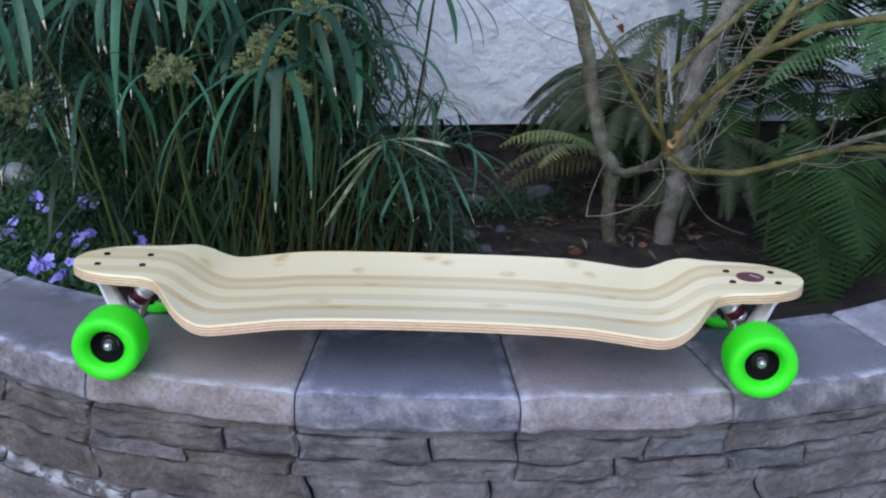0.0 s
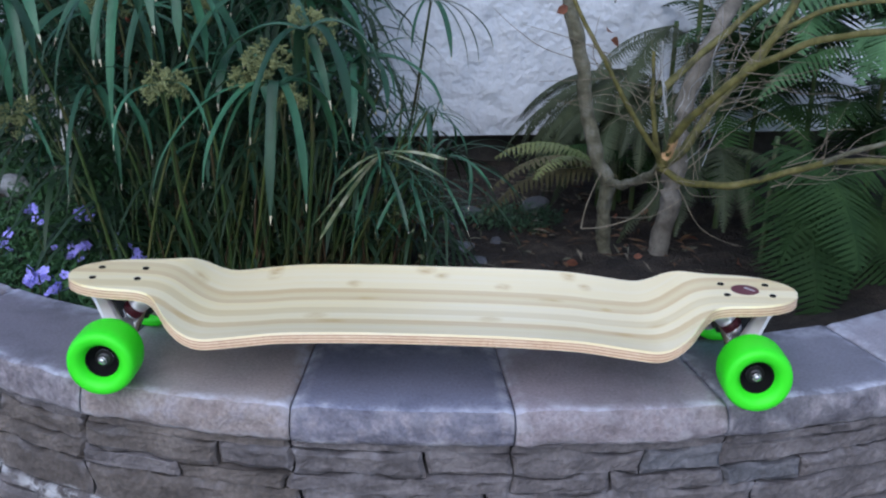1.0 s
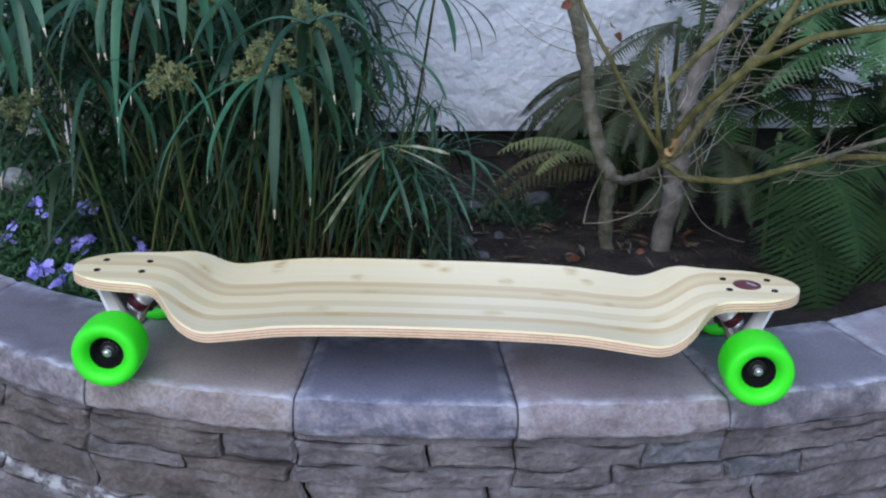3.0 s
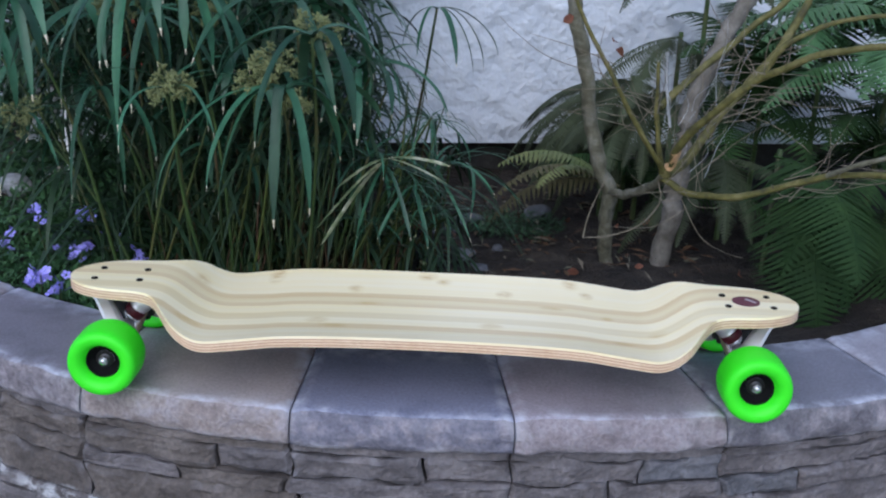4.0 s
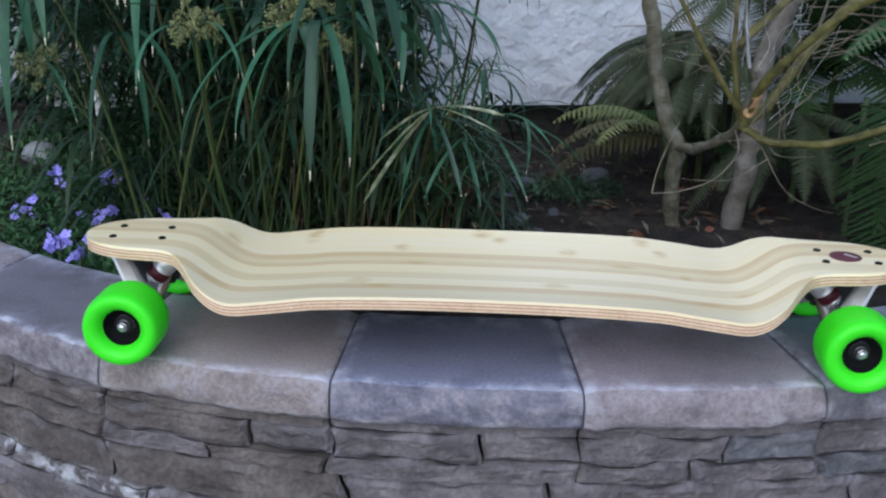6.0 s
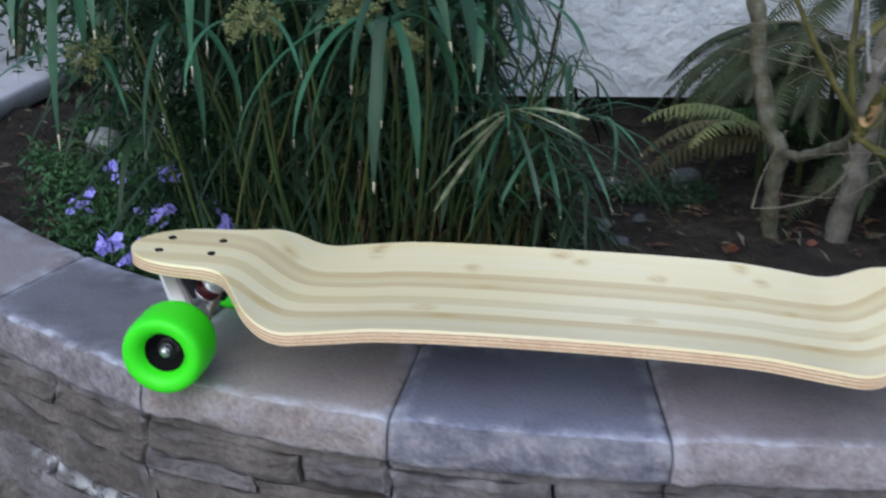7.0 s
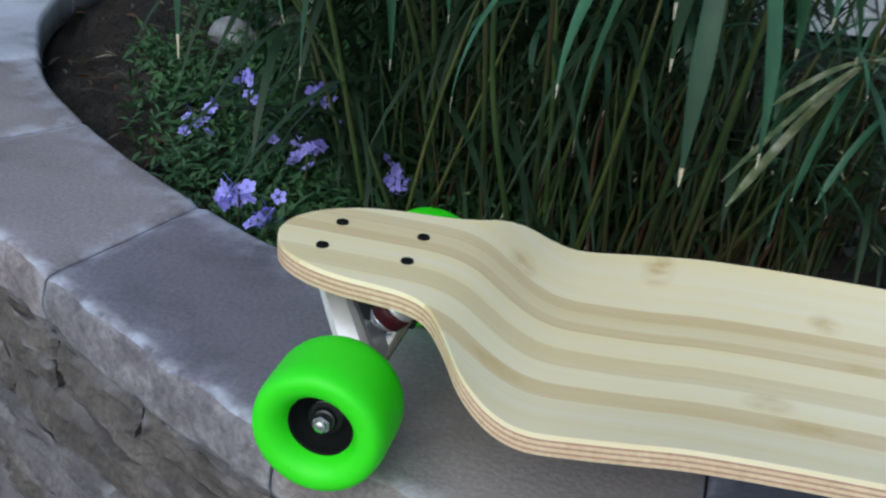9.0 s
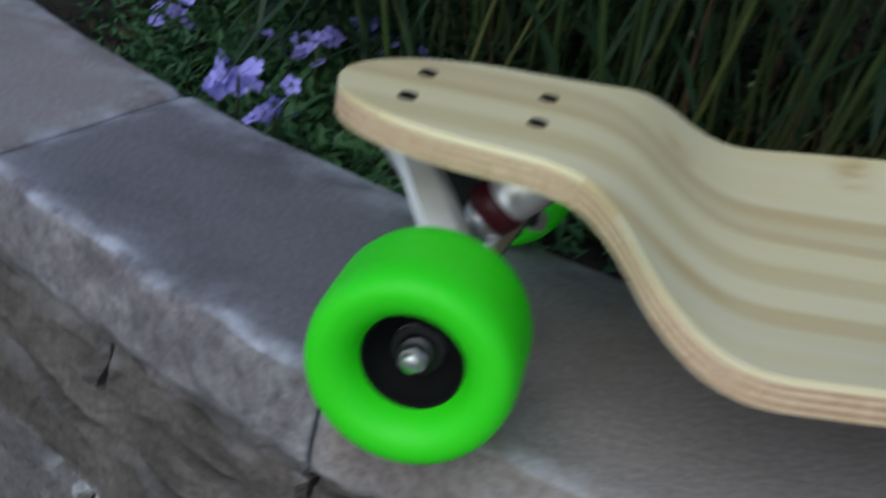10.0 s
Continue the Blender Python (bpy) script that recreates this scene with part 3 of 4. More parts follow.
def hung_leaf(hub, tip, width, lift, seed, hang=0.55):
    """A strap leaf from a hub over an arch to its tip; hang says how steeply its end drops."""
    bm = bmesh.new()
    r = random.Random(seed)
    a, d = Vector(hub), Vector(tip)
    flat = Vector((d.x - a.x, d.y - a.y, 0))
    b = a + flat * 0.42 + Vector((0, 0, lift + (d.z - a.z) * 0.36 * (1 - min(1.0, 2 * hang))))
    c = a + flat * (0.72 + 0.5 * hang) + Vector((0, 0, (d.z - a.z) * (1 - hang)))
    c = c.lerp(Vector((d.x, d.y, d.z + (a.z - d.z) * hang)), 0.5)
    out = flat.normalized() if flat.length > 1e-4 else Vector((0, -1, 0))
    across, turn = Vector((-out.y, out.x, 0)), r.uniform(-0.7, 0.7)
    n, rows = 22, []
    for i in range(n + 1):
        t = i / n
        p = a * (1 - t) ** 3 + b * 3 * t * (1 - t) ** 2 + c * 3 * t * t * (1 - t) + d * t ** 3
        v = (b - a) * (1 - t) ** 2 + (c - b) * 2 * t * (1 - t) + (d - c) * t * t
        side = Matrix.Rotation(turn * t, 3, v.normalized()) @ across
        lower = side.cross(v).normalized()
        w = width * 0.5 * min(1.0, 0.5 + t * 2.0) * min(1.0, (1.0 - t) * 3.6 + 0.04) * (1 + 0.05 * math.sin(9 * t + seed))
        rows.append([bm.verts.new(p - side * w - lower * 0.3 * w), bm.verts.new(p), bm.verts.new(p + side * w - lower * 0.3 * w)])
    for i in range(n):
        for k in range(2):
            f = bm.faces.new((rows[i][k], rows[i + 1][k], rows[i + 1][k + 1], rows[i][k + 1]))
            f.smooth, f.material_index = True, int(i >= n - 1)
    return bm


# --- umbrella sedge: stems, whorls of strap leaves, seed heads
sedge = tagged(empty("umbrella_sedge", pose(-0.32, 0.45, SOIL)), "large umbrella sedge with drooping blue-green strap leaves and pale dry tips", "plant")
BASE = Vector((-0.32, 0.45, SOIL))
LEAVES = [mesh_of("leaf", strap_leaf(0.20 + 0.02 * (k % 5), 0.0130 + 0.001 * (k % 3), 40 - 8 * (k % 6), -98 + 6 * (k % 4), 0.85 + 0.12 * (k % 4), k), [M_LEAF, M_TIP]) for k in range(14)]
THIN = [mesh_of("leaf", strap_leaf(0.2 + 0.02 * (k % 4), 0.0065, 30 - 8 * (k % 5), -60 - 5 * (k % 4), 1.0 + 0.2 * (k % 3), 50 + k), [M_LEAF, M_TIP]) for k in range(8)]
HEADS = [mesh_of("seed_head", seed_head(0.034 + 0.004 * k, k), [M_HEAD]) for k in range(3)]


def whorl(hub, count, meshes, size=1.0, head=False, bend=0.0):
    h = Vector(hub) - BASE
    for i in range(count):
        yaw = 360 * i / count + rng.uniform(-9, 9)
        share("leaf", rng.choice(meshes), sedge, pose(*h, rng.uniform(-14, 14), rng.uniform(-12, 12) + bend, yaw) @ Matrix.Scale(size * rng.uniform(0.82, 1.12), 4))
    if head:
        for k in range(rng.choice((1, 2))):
            share("seed_head", rng.choice(HEADS), sedge, pose(h.x + rng.uniform(-0.03, 0.03) * k, h.y + rng.uniform(-0.03, 0.03) * k, h.z + 0.018, 0, 0, rng.uniform(0, 360)))
    foot = Vector((h.x * 0.55 + rng.uniform(-0.06, 0.06), h.y * 0.45 + rng.uniform(-0.04, 0.06), 0.0))
    mid = foot.lerp(h, 0.5) + Vector((rng.uniform(-0.02, 0.02), rng.uniform(-0.01, 0.02), 0.02))
    bm = bmesh.new()
    tube(bm, spline([foot, mid, h], 6), [0.003 - 0.001 * k / 12 for k in range(13)], 6)
    part("stem", bm, M_STEM, sedge)


def crown(hub, tips, width, lift, seed, mats=None, hang=0.55):
    """The long leaves of one hub, each given by its tip, and the cane that carries them."""
    for k, tip in enumerate(tips):
        me = mesh_of("leaf", hung_leaf(Vector(hub) - BASE, Vector(tip) - BASE, width * (0.88 + 0.08 * (k * 7 % 4)), lift * (0.8 + 0.15 * (k * 5 % 4)), seed + k, hang), mats or [M_LEAF, M_TIP])
        share("leaf", me, sedge, Matrix())
    h = Vector(hub) - BASE
    foot = Vector((h.x * 0.7, h.y * 0.5 + 0.04, 0.0))
    bm = bmesh.new()
    tube(bm, spline([foot, foot.lerp(h, 0.55) + Vector((0.01, 0.01, 0.02)), h], 6), [0.0030 - 0.001 * k / 12 for k in range(13)], 6)
    part("stem", bm, M_STEM, sedge)


crown((-0.213, 0.115, 0.838), [(-0.381, 0.09, 0.683), (-0.305, 0.06, 0.714), (-0.288, 0.048, 0.681), (-0.218, 0.06, 0.668), (-0.172, 0.07, 0.684), (-0.12, 0.13, 0.745), (-0.345, 0.19, 0.755), (-0.09, 0.20, 0.79), (-0.24, 0.22, 0.70), (-0.15, 0.23, 0.72)], 0.0148, 0.045, 60)
crown((-0.172, 0.10, 0.915), [(-0.239, 0.05, 0.777), (-0.30, 0.11, 0.842), (-0.115, 0.08, 0.80), (-0.08, 0.14, 0.86), (-0.20, 0.20, 0.80)], 0.0175, 0.035, 75)
crown((-0.432, 0.20, 0.972), [(-0.466, 0.15, 0.858), (-0.443, 0.14, 0.767), (-0.401, 0.15, 0.924), (-0.522, 0.15, 0.80), (-0.37, 0.15, 0.85), (-0.50, 0.25, 0.84)], 0.0148, 0.02, 85)
crown((-0.362, 0.19, 0.975), [(-0.349, 0.15, 0.88), (-0.313, 0.15, 0.858), (-0.285, 0.15, 0.853), (-0.42, 0.13, 0.80), (-0.25, 0.22, 0.88)], 0.0145, 0.02, 95)
crown((-0.605, 0.21, 0.94), [(-0.561, 0.15, 0.807), (-0.613, 0.14, 0.674), (-0.66, 0.2, 0.79), (-0.71, 0.24, 0.73), (-0.545, 0.15, 0.86), (-0.64, 0.14, 0.83)], 0.0150, 0.02, 105)
crown((-0.52, 0.30, 0.80), [(-0.60, 0.26, 0.66), (-0.55, 0.24, 0.64), (-0.47, 0.24, 0.66), (-0.43, 0.27, 0.70), (-0.64, 0.32, 0.72)], 0.0110, 0.03, 115)
for k, at in enumerate(((-0.367, 0.13, 0.838), (-0.251, 0.125, 0.846), (-0.175, 0.16, 0.918), (-0.197, 0.12, 0.826), (-0.234, 0.14, 0.866), (-0.639, 0.3, 0.76), (-0.456, 0.2, 0.94), (-0.33, 0.22, 0.93))):
    share("seed_head", HEADS[k % 3], sedge, pose(*(Vector(at) - BASE), 0, 0, 50 * k) @ Matrix.Scale((1.0, 0.85, 0.9, 0.7)[k % 4], 4))
for at in ((-0.367, 0.13, 0.838), (-0.639, 0.3, 0.76)):
    whorl(at, 7, THIN, 0.75)
whorl((-0.40, 0.26, 0.985), 9, LEAVES, 0.95)
whorl((-0.60, 0.30, 0.96), 9, LEAVES, 0.95)
whorl((-0.22, 0.27, 0.94), 9, LEAVES, 0.9)
for hub in ((-0.72, 0.55, 0.86), (-0.64, 0.66, 0.78), (-0.56, 0.68, 0.84), (-0.78, 0.70, 0.80), (-0.68, 0.50, 0.97)):
    whorl(hub, 11, LEAVES, 0.8)
whorl((-0.49, 0.35, 0.90), 12, LEAVES, 0.9)
whorl((-0.74, 0.40, 0.88), 9, LEAVES, 0.9, True)
whorl((-0.30, 0.36, 0.84), 14, LEAVES, 0.9)
whorl((-0.14, 0.40, 0.83), 12, LEAVES, 0.75)
whorl((-0.12, 0.36, 0.70), 10, THIN, 0.6, bend=-8)
whorl((-0.114, 0.42, 0.841), 13, THIN, 0.55)
whorl((-0.097, 0.44, 0.802), 13, THIN, 0.5)
whorl((-0.025, 0.42, 0.754), 13, THIN, 0.42)
whorl((-0.06, 0.46, 0.715), 12, THIN, 0.45)
crown((-0.022, 0.42, 0.925), [(0.039, 0.41, 0.816), (0.077, 0.42, 0.851), (0.055, 0.43, 0.83), (-0.05, 0.40, 0.85), (-0.075, 0.44, 0.86), (0.012, 0.38, 0.84)], 0.0085, 0.015, 130)
whorl((-0.24, 0.62, 0.92), 14, LEAVES, 0.9)
whorl((-0.42, 0.60, 0.98), 14, LEAVES, 0.95)
whorl((-0.52, 0.60, 0.95), 12, LEAVES, 0.95)
whorl((-0.78, 0.60, 0.98), 14, LEAVES, 0.95)
whorl((-0.22, 0.46, 1.03), 13, LEAVES, 0.95)
whorl((-0.02, 0.47, 0.66), 10, THIN, 0.75, bend=-10)
whorl((-0.5, 0.45, 1.05), 13, LEAVES, 1.0)

for hub in ((-0.35, 0.42, 0.69), (-0.22, 0.48, 0.70), (-0.45, 0.50, 0.72), (-0.14, 0.46, 0.66), (-0.30, 0.52, 0.74), (-0.18, 0.54, 0.72)):
    whorl(hub, 7, LEAVES, 0.6)

whorl((-0.03, 0.55, 0.72), 9, LEAVES, 0.5)
whorl((0.01, 0.58, 0.64), 10, THIN, 0.8)

# half-dried pale leaves at the clump's edge
HALF_DRY = [M_DRY, M_TIP]
crown((-0.086, 0.30, 0.712), [(-0.186, 0.22, 0.618), (-0.178, 0.235, 0.592), (-0.160, 0.26, 0.672), (0.009, 0.30, 0.704), (0.006, 0.27, 0.684)], 0.0095, 0.008, 140, HALF_DRY, 0.08)
crown((-0.090, 0.31, 0.700), [(0.047, 0.33, 0.640), (-0.127, 0.25, 0.600), (-0.045, 0.25, 0.600), (-0.15, 0.33, 0.63), (0.03, 0.27, 0.655)], 0.0060, 0.010, 150, None, 0.2)
crown((-0.05, 0.36, 0.655), [(0.035, 0.33, 0.58), (-0.02, 0.29, 0.575), (-0.10, 0.31, 0.58), (0.05, 0.40, 0.61)], 0.0060, 0.008, 160, None, 0.2)
for at, n, size in (((-0.02, 0.37, 0.62), 9, 0.36), ((-0.11, 0.34, 0.60), 9, 0.34), ((0.03, 0.42, 0.60), 9, 0.34), ((-0.06, 0.40, 0.65), 10, 0.38)):
    whorl(at, n, THIN, size)

# upright shoots that fill the clump
bm = bmesh.new()
for i in range(26):   # thicker canes at the front of the clump
    x, y = rng.uniform(-0.16, 0.25), rng.uniform(-0.14, 0.02)
    top = Vector((x * 0.9 + 0.05 + rng.uniform(-0.05, 0.05), y + rng.uniform(-0.06, 0.1), rng.uniform(0.24, 0.36)))
    w = rng.uniform(0.0016, 0.0027)
    tube(bm, spline([(x, y, -0.01), ((x + top.x) / 2 + rng.uniform(-0.012, 0.012), (y + top.y) / 2, top.z * 0.5), top], 3), [w] * 5 + [w * 0.8, w * 0.6], 5, mat=rng.choice((4, 0, 0, 4)))
for i in range(300):
    x, y = rng.uniform(-0.20, 0.31), rng.uniform(-0.10, 0.25)
    if x > 0.25 and y < 0:
        continue
    t = rng.uniform(0.08, 0.25)
    top = Vector((x * 1.05 + rng.uniform(-0.035, 0.035), y + rng.uniform(-0.05, 0.05), t))
    w = rng.uniform(0.0011, 0.0024)
    tube(bm, spline([(x, y, -0.01), ((x + top.x) / 2 + rng.uniform(-0.012, 0.012), (y + top.y) / 2, t * 0.55), top], 3), [w, w, w, w * 0.9, w * 0.8, w * 0.6, w * 0.2], 4, mat=rng.choice((0, 0, 0, 0, 2, 3, 3)))
shoots = part("undershoot_mass", bm, [M_STEM, M_LEAF, M_COVER, M_BROWN_STEM, M_CANE], sedge, "dense upright green stems")
tagged(shoots, kind="stuff")
# inner leaves; their dark colour carries the canopy's shade
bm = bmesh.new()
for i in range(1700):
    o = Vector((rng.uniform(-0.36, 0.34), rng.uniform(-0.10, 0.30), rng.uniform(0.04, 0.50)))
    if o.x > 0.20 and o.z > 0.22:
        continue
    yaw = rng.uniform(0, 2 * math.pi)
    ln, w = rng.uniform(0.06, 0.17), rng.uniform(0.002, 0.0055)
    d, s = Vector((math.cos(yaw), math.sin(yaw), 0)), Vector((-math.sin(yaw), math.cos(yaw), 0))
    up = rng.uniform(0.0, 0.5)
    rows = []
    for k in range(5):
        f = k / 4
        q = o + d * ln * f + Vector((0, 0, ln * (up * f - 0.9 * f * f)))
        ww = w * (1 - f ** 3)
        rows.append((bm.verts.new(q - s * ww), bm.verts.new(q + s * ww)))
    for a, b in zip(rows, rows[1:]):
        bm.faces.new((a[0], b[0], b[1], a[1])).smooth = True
tagged(part("inner_foliage", bm, M_INNER_SHADED, sedge, "thin tangled inner leaves, coloured dark for shade"), kind="stuff")


# pale scraps of dead leaf caught among the stems
bm = bmesh.new()
for i in range(70):
    o = Vector((rng.uniform(-0.14, 0.34), rng.uniform(-0.14, 0.1), rng.uniform(0.01, 0.17)))
    d = Vector((rng.gauss(0, 1), rng.gauss(0, 0.6), rng.gauss(0, 1))).normalized() * rng.uniform(0.003, 0.009)
    w = d.cross(Vector((0.3, 1, 0.2))).normalized() * rng.uniform(0.0006, 0.0016)
    bm.faces.new([bm.verts.new(q) for q in (o - d, o + w, o + d, o - w)])
tagged(part("dead_leaf_litter", bm, M_DRY, sedge, "pale scraps of dead leaf"), kind="stuff")


# --- ferns
def frond(length, width, rise, droop, pairs=22, seed=0):
    """A fern frond along +x: a bowed stalk with two rows of lobed leaflets."""
    bm = bmesh.new()
    r = random.Random(seed)
    pts, dirs = [], []
    x = z = 0.0
    n = pairs * 2
    for i in range(n + 1):
        s = i / n
        a = radians(rise + (droop - rise) * s ** 1.3)
        pts.append(Vector((x, 0, z)))
        dirs.append(Vector((math.cos(a), 0, math.sin(a))))
        x += math.cos(a) * length / n
        z += math.sin(a) * length / n
    tube(bm, pts[::4], [0.0022 * (1 - 0.8 * k / len(pts[::4])) for k in range(len(pts[::4]))], 4)
    for i in range(4, n):
        s = i / n
        reach = width * math.sin(math.pi * min(1, 0.16 + 0.84 * s)) ** 0.7 * (1 - 0.25 * s)
        for sgn in (-1, 1):
            o, d = pts[i], dirs[i]
            nrm = Vector((-d.z, 0, d.x))
            out = (Vector((0, sgn, 0)) + d * 0.35 - nrm * r.uniform(0.05, 0.3)).normalized()
            ln = reach * r.uniform(0.9, 1.05)
            base = length / n * 0.9
            k = 9
            rows = []
            for j in range(k * 2 + 1):
                f = j / (k * 2)
                w = base * (1 - f) ** 0.7 * (0.66 if j % 2 else 0.40)
                c = o + out * ln * f - nrm * ln * 0.18 * f * f
                rows.append((bm.verts.new(c - d * w), bm.verts.new(c + d * w + out * 0.2 * w)))
            for a, b in zip(rows, rows[1:]):
                bm.faces.new((a[0], b[0], b[1], a[1]))
    return bm


FRONDS = [mesh_of("frond", frond(0.42 + 0.04 * k, 0.085 + 0.006 * k, 55 - 8 * k, -50 - 6 * k, 20, k), [M_FERN]) for k in range(5)]
FRONDS_YELLOW = [mesh_of("frond", frond(0.24 + 0.03 * k, 0.05, 45 - 10 * k, -45 - 8 * k, 13, 20 + k), [M_DEAD_FERN if k == 2 else M_FERN_YELLOW]) for k in range(3)]


def fern(crown, yaws, meshes, label, size=1.0, pitch=0.0):
    f = tagged(empty("fern", pose(*crown)), label, "fern")
    for yaw in yaws:
        share("frond", rng.choice(meshes), f, pose(rng.uniform(-0.02, 0.02), rng.uniform(-0.02, 0.02), 0, rng.uniform(-12, 12), pitch + rng.uniform(-12, 12), yaw + rng.uniform(-8, 8)) @ Matrix.Scale(size * rng.uniform(0.85, 1.15), 4))
    bm = bmesh.new()
    tube(bm, [Vector((0, 0.02, min(-0.02, SOIL - crown[2] - 0.02))), Vector((0, 0, 0.01))], [0.006, 0.005], 8, 0.3)
    part("crown", bm, M_STEM, f)
    return f


LIGHT = [mesh_of("frond", frond(0.30 + 0.04 * k, 0.085, 48 - 10 * k, -42 - 8 * k, 16, 90 + k), [M_FERN_LIGHT]) for k in range(3)]
GREEN = "dark green fern with feathery arching fronds"
DROOP = [mesh_of("frond", frond(0.46 + 0.04 * k, 0.075, 12 - 8 * k, -52 - 4 * k, 24, 40 + k), [M_DULL_FERN]) for k in range(3)]
fern((0.38, 1.0, 0.735), (140, 152, 160, 168, 174, 180, 186, 192, 198, 205, 213, 222, 235, 250, 270, 295), DROOP, GREEN, 0.52, 16)
fern((0.44, 0.96, 0.71), (158, 168, 176, 184, 190, 197, 205, 215, 228, 245, 265, 290), DROOP, GREEN, 0.59, 16)
fern((0.40, 0.95, 0.70), (160, 170, 178, 186, 194, 203), DROOP, GREEN, 0.62, 26)
fern((0.36, 0.94, 0.68), (150, 165, 176, 188, 198, 210, 225, 250), DROOP, GREEN, 0.46, 16)
fern((0.31, 0.72, 0.580), (160, 172, 184, 196, 208, 222), FRONDS_YELLOW, "yellowing fern with drooping fronds beside the trunk", 0.9)
HANGING = [mesh_of("frond", frond(0.34 + 0.03 * k, 0.135, 6 - 6 * k, -76 - 3 * k, 18, 60 + k), [M_FERN]) for k in range(3)]
fern((0.585, 0.58, 0.68), (264, 282, 306), HANGING, GREEN, 0.92)
fern((0.47, 0.99, 0.83), (175, 200, 222, 244, 266, 290, 315), DROOP, GREEN, 0.5, 14)
fern((0.33, 0.97, 0.725), (168, 176, 184, 192, 200, 210), DROOP, GREEN, 0.55, 22)
fern((0.70, 0.66, 0.60), (262, 282, 308), HANGING, GREEN, 0.85, 6)
fern((0.86, 0.60, 0.62), range(215, 380, 27), FRONDS, GREEN, 0.8)
fern((0.86, 0.85, 0.60), range(0, 360, 33), FRONDS, GREEN, 0.8, 0)
fern((0.55, 0.80, 0.62), (205, 222, 240, 258, 275, 292), DROOP, GREEN, 0.55)
fern((0.66, 1.02, 0.66), range(230, 490, 32), FRONDS, GREEN, 0.95, -20)
fern((0.52, 1.00, 1.06), (170, 195, 215, 235, 255, 275, 300, 330), DROOP, GREEN, 0.55, 12)
fern((0.74, 0.90, 0.86), range(225, 500, 30), LIGHT, "light green fern with feathery arching fronds", 0.85, -10)
fern((0.90, 0.84, 0.84), range(0, 360, 30), LIGHT, "light green fern with feathery arching fronds", 1.1, -10)
fern((0.84, 0.80, 0.80), range(150, 400, 26), LIGHT, "light green fern with feathery arching fronds", 0.9, -5)


for sx0, sy0, sz0 in ((0.60, 1.10, 0.62), (1.1, 0.9, 0.6)):
    fern((sx0, sy0, sz0), range(230, 490, 29), FRONDS, GREEN, 0.9, -5)

fern((0.43, 0.88, 0.50), (15, 50, 85, 120, 160, 195, 345), FRONDS, GREEN, 0.62)

# --- small tree
tree = tagged(empty("small_tree", pose(0.30, 0.62, SOIL)), "small bare tree with grey trunks and olive-yellow branches", "tree")
T0 = Vector((0.30, 0.62, SOIL))


def limb(name, pts, r0, r1, mat, label="", sides=10):
    p = spline([Vector(q) - T0 for q in pts], 6)
    p = [q + Vector((noise.noise(q * 25), noise.noise(q * 25 + Vector((9, 0, 0))), noise.noise(q * 25 + Vector((0, 9, 0))))) * 0.35 * r0 for q in p]
    bm = bmesh.new()
    tube(bm, p, [(r0 + (r1 - r0) * k / (len(p) - 1)) * (0.68 if r0 < 0.0125 else 0.95) for k in range(len(p))], sides, 0.7 if name == "stub" else 0.35)
    return part(name, bm, mat, tree, label)


limb("trunk", [(0.305, 0.63, 0.43), (0.290, 0.60, 0.535), (0.293, 0.58, 0.598), (0.266, 0.57, 0.661), (0.246, 0.56, 0.733), (0.234, 0.55, 0.802), (0.217, 0.54, 0.87), (0.199, 0.53, 0.944), (0.18, 0.52, 1.1)], 0.0138, 0.0125, M_BARK)
limb("trunk", [(0.398, 0.62, 0.43), (0.415, 0.62, 0.559), (0.421, 0.62, 0.664), (0.440, 0.64, 0.773), (0.485, 0.66, 0.872), (0.522, 0.68, 0.949), (0.56, 0.70, 1.1)], 0.0205, 0.014, M_PALE_BARK, "pale grey trunk")
limb("branch", [(0.293, 0.57, 0.605), (0.306, 0.50, 0.618), (0.322, 0.42, 0.645), (0.334, 0.36, 0.677), (0.341, 0.33, 0.700)], 0.011, 0.011, M_BARK)
limb("branch", [(0.341, 0.33, 0.695), (0.317, 0.30, 0.733), (0.281, 0.28, 0.783), (0.237, 0.26, 0.86), (0.188, 0.25, 0.94), (0.15, 0.24, 1.05)], 0.0065, 0.0035, M_OLIVE)
limb("branch", [(0.338, 0.33, 0.695), (0.323, 0.32, 0.751), (0.313, 0.31, 0.813), (0.309, 0.30, 0.872)], 0.007, 0.004, M_OLIVE)
limb("branch", [(0.341, 0.33, 0.697), (0.348, 0.27, 0.757), (0.382, 0.22, 0.82), (0.430, 0.18, 0.874), (0.485, 0.12, 0.915), (0.548, 0.05, 0.938), (0.62, -0.01, 0.95)], 0.0095, 0.0055, M_OLIVE)
limb("branch", [(0.344, 0.33, 0.697), (0.383, 0.36, 0.722), (0.433, 0.38, 0.795), (0.508, 0.40, 0.881), (0.548, 0.42, 0.957), (0.58, 0.44, 1.05)], 0.0115, 0.008, M_OLIVE)
limb("branch", [(0.325, 0.34, 0.80), (0.362, 0.36, 0.832), (0.409, 0.40, 0.866), (0.466, 0.42, 0.913), (0.527, 0.44, 0.964), (0.58, 0.45, 1.04)], 0.0085, 0.007, M_OLIVE)
limb("branch", [(0.440, 0.20, 0.88), (0.47, 0.18, 0.93), (0.56, 0.15, 0.965), (0.66, 0.10, 0.96)], 0.006, 0.004, M_OLIVE)
limb("branch", [(0.337, 0.34, 0.690), (0.376, 0.30, 0.676), (0.424, 0.25, 0.687), (0.482, 0.20, 0.717), (0.535, 0.15, 0.749), (0.592, 0.10, 0.763), (0.66, 0.04, 0.77)], 0.0085, 0.0055, M_OLIVE)
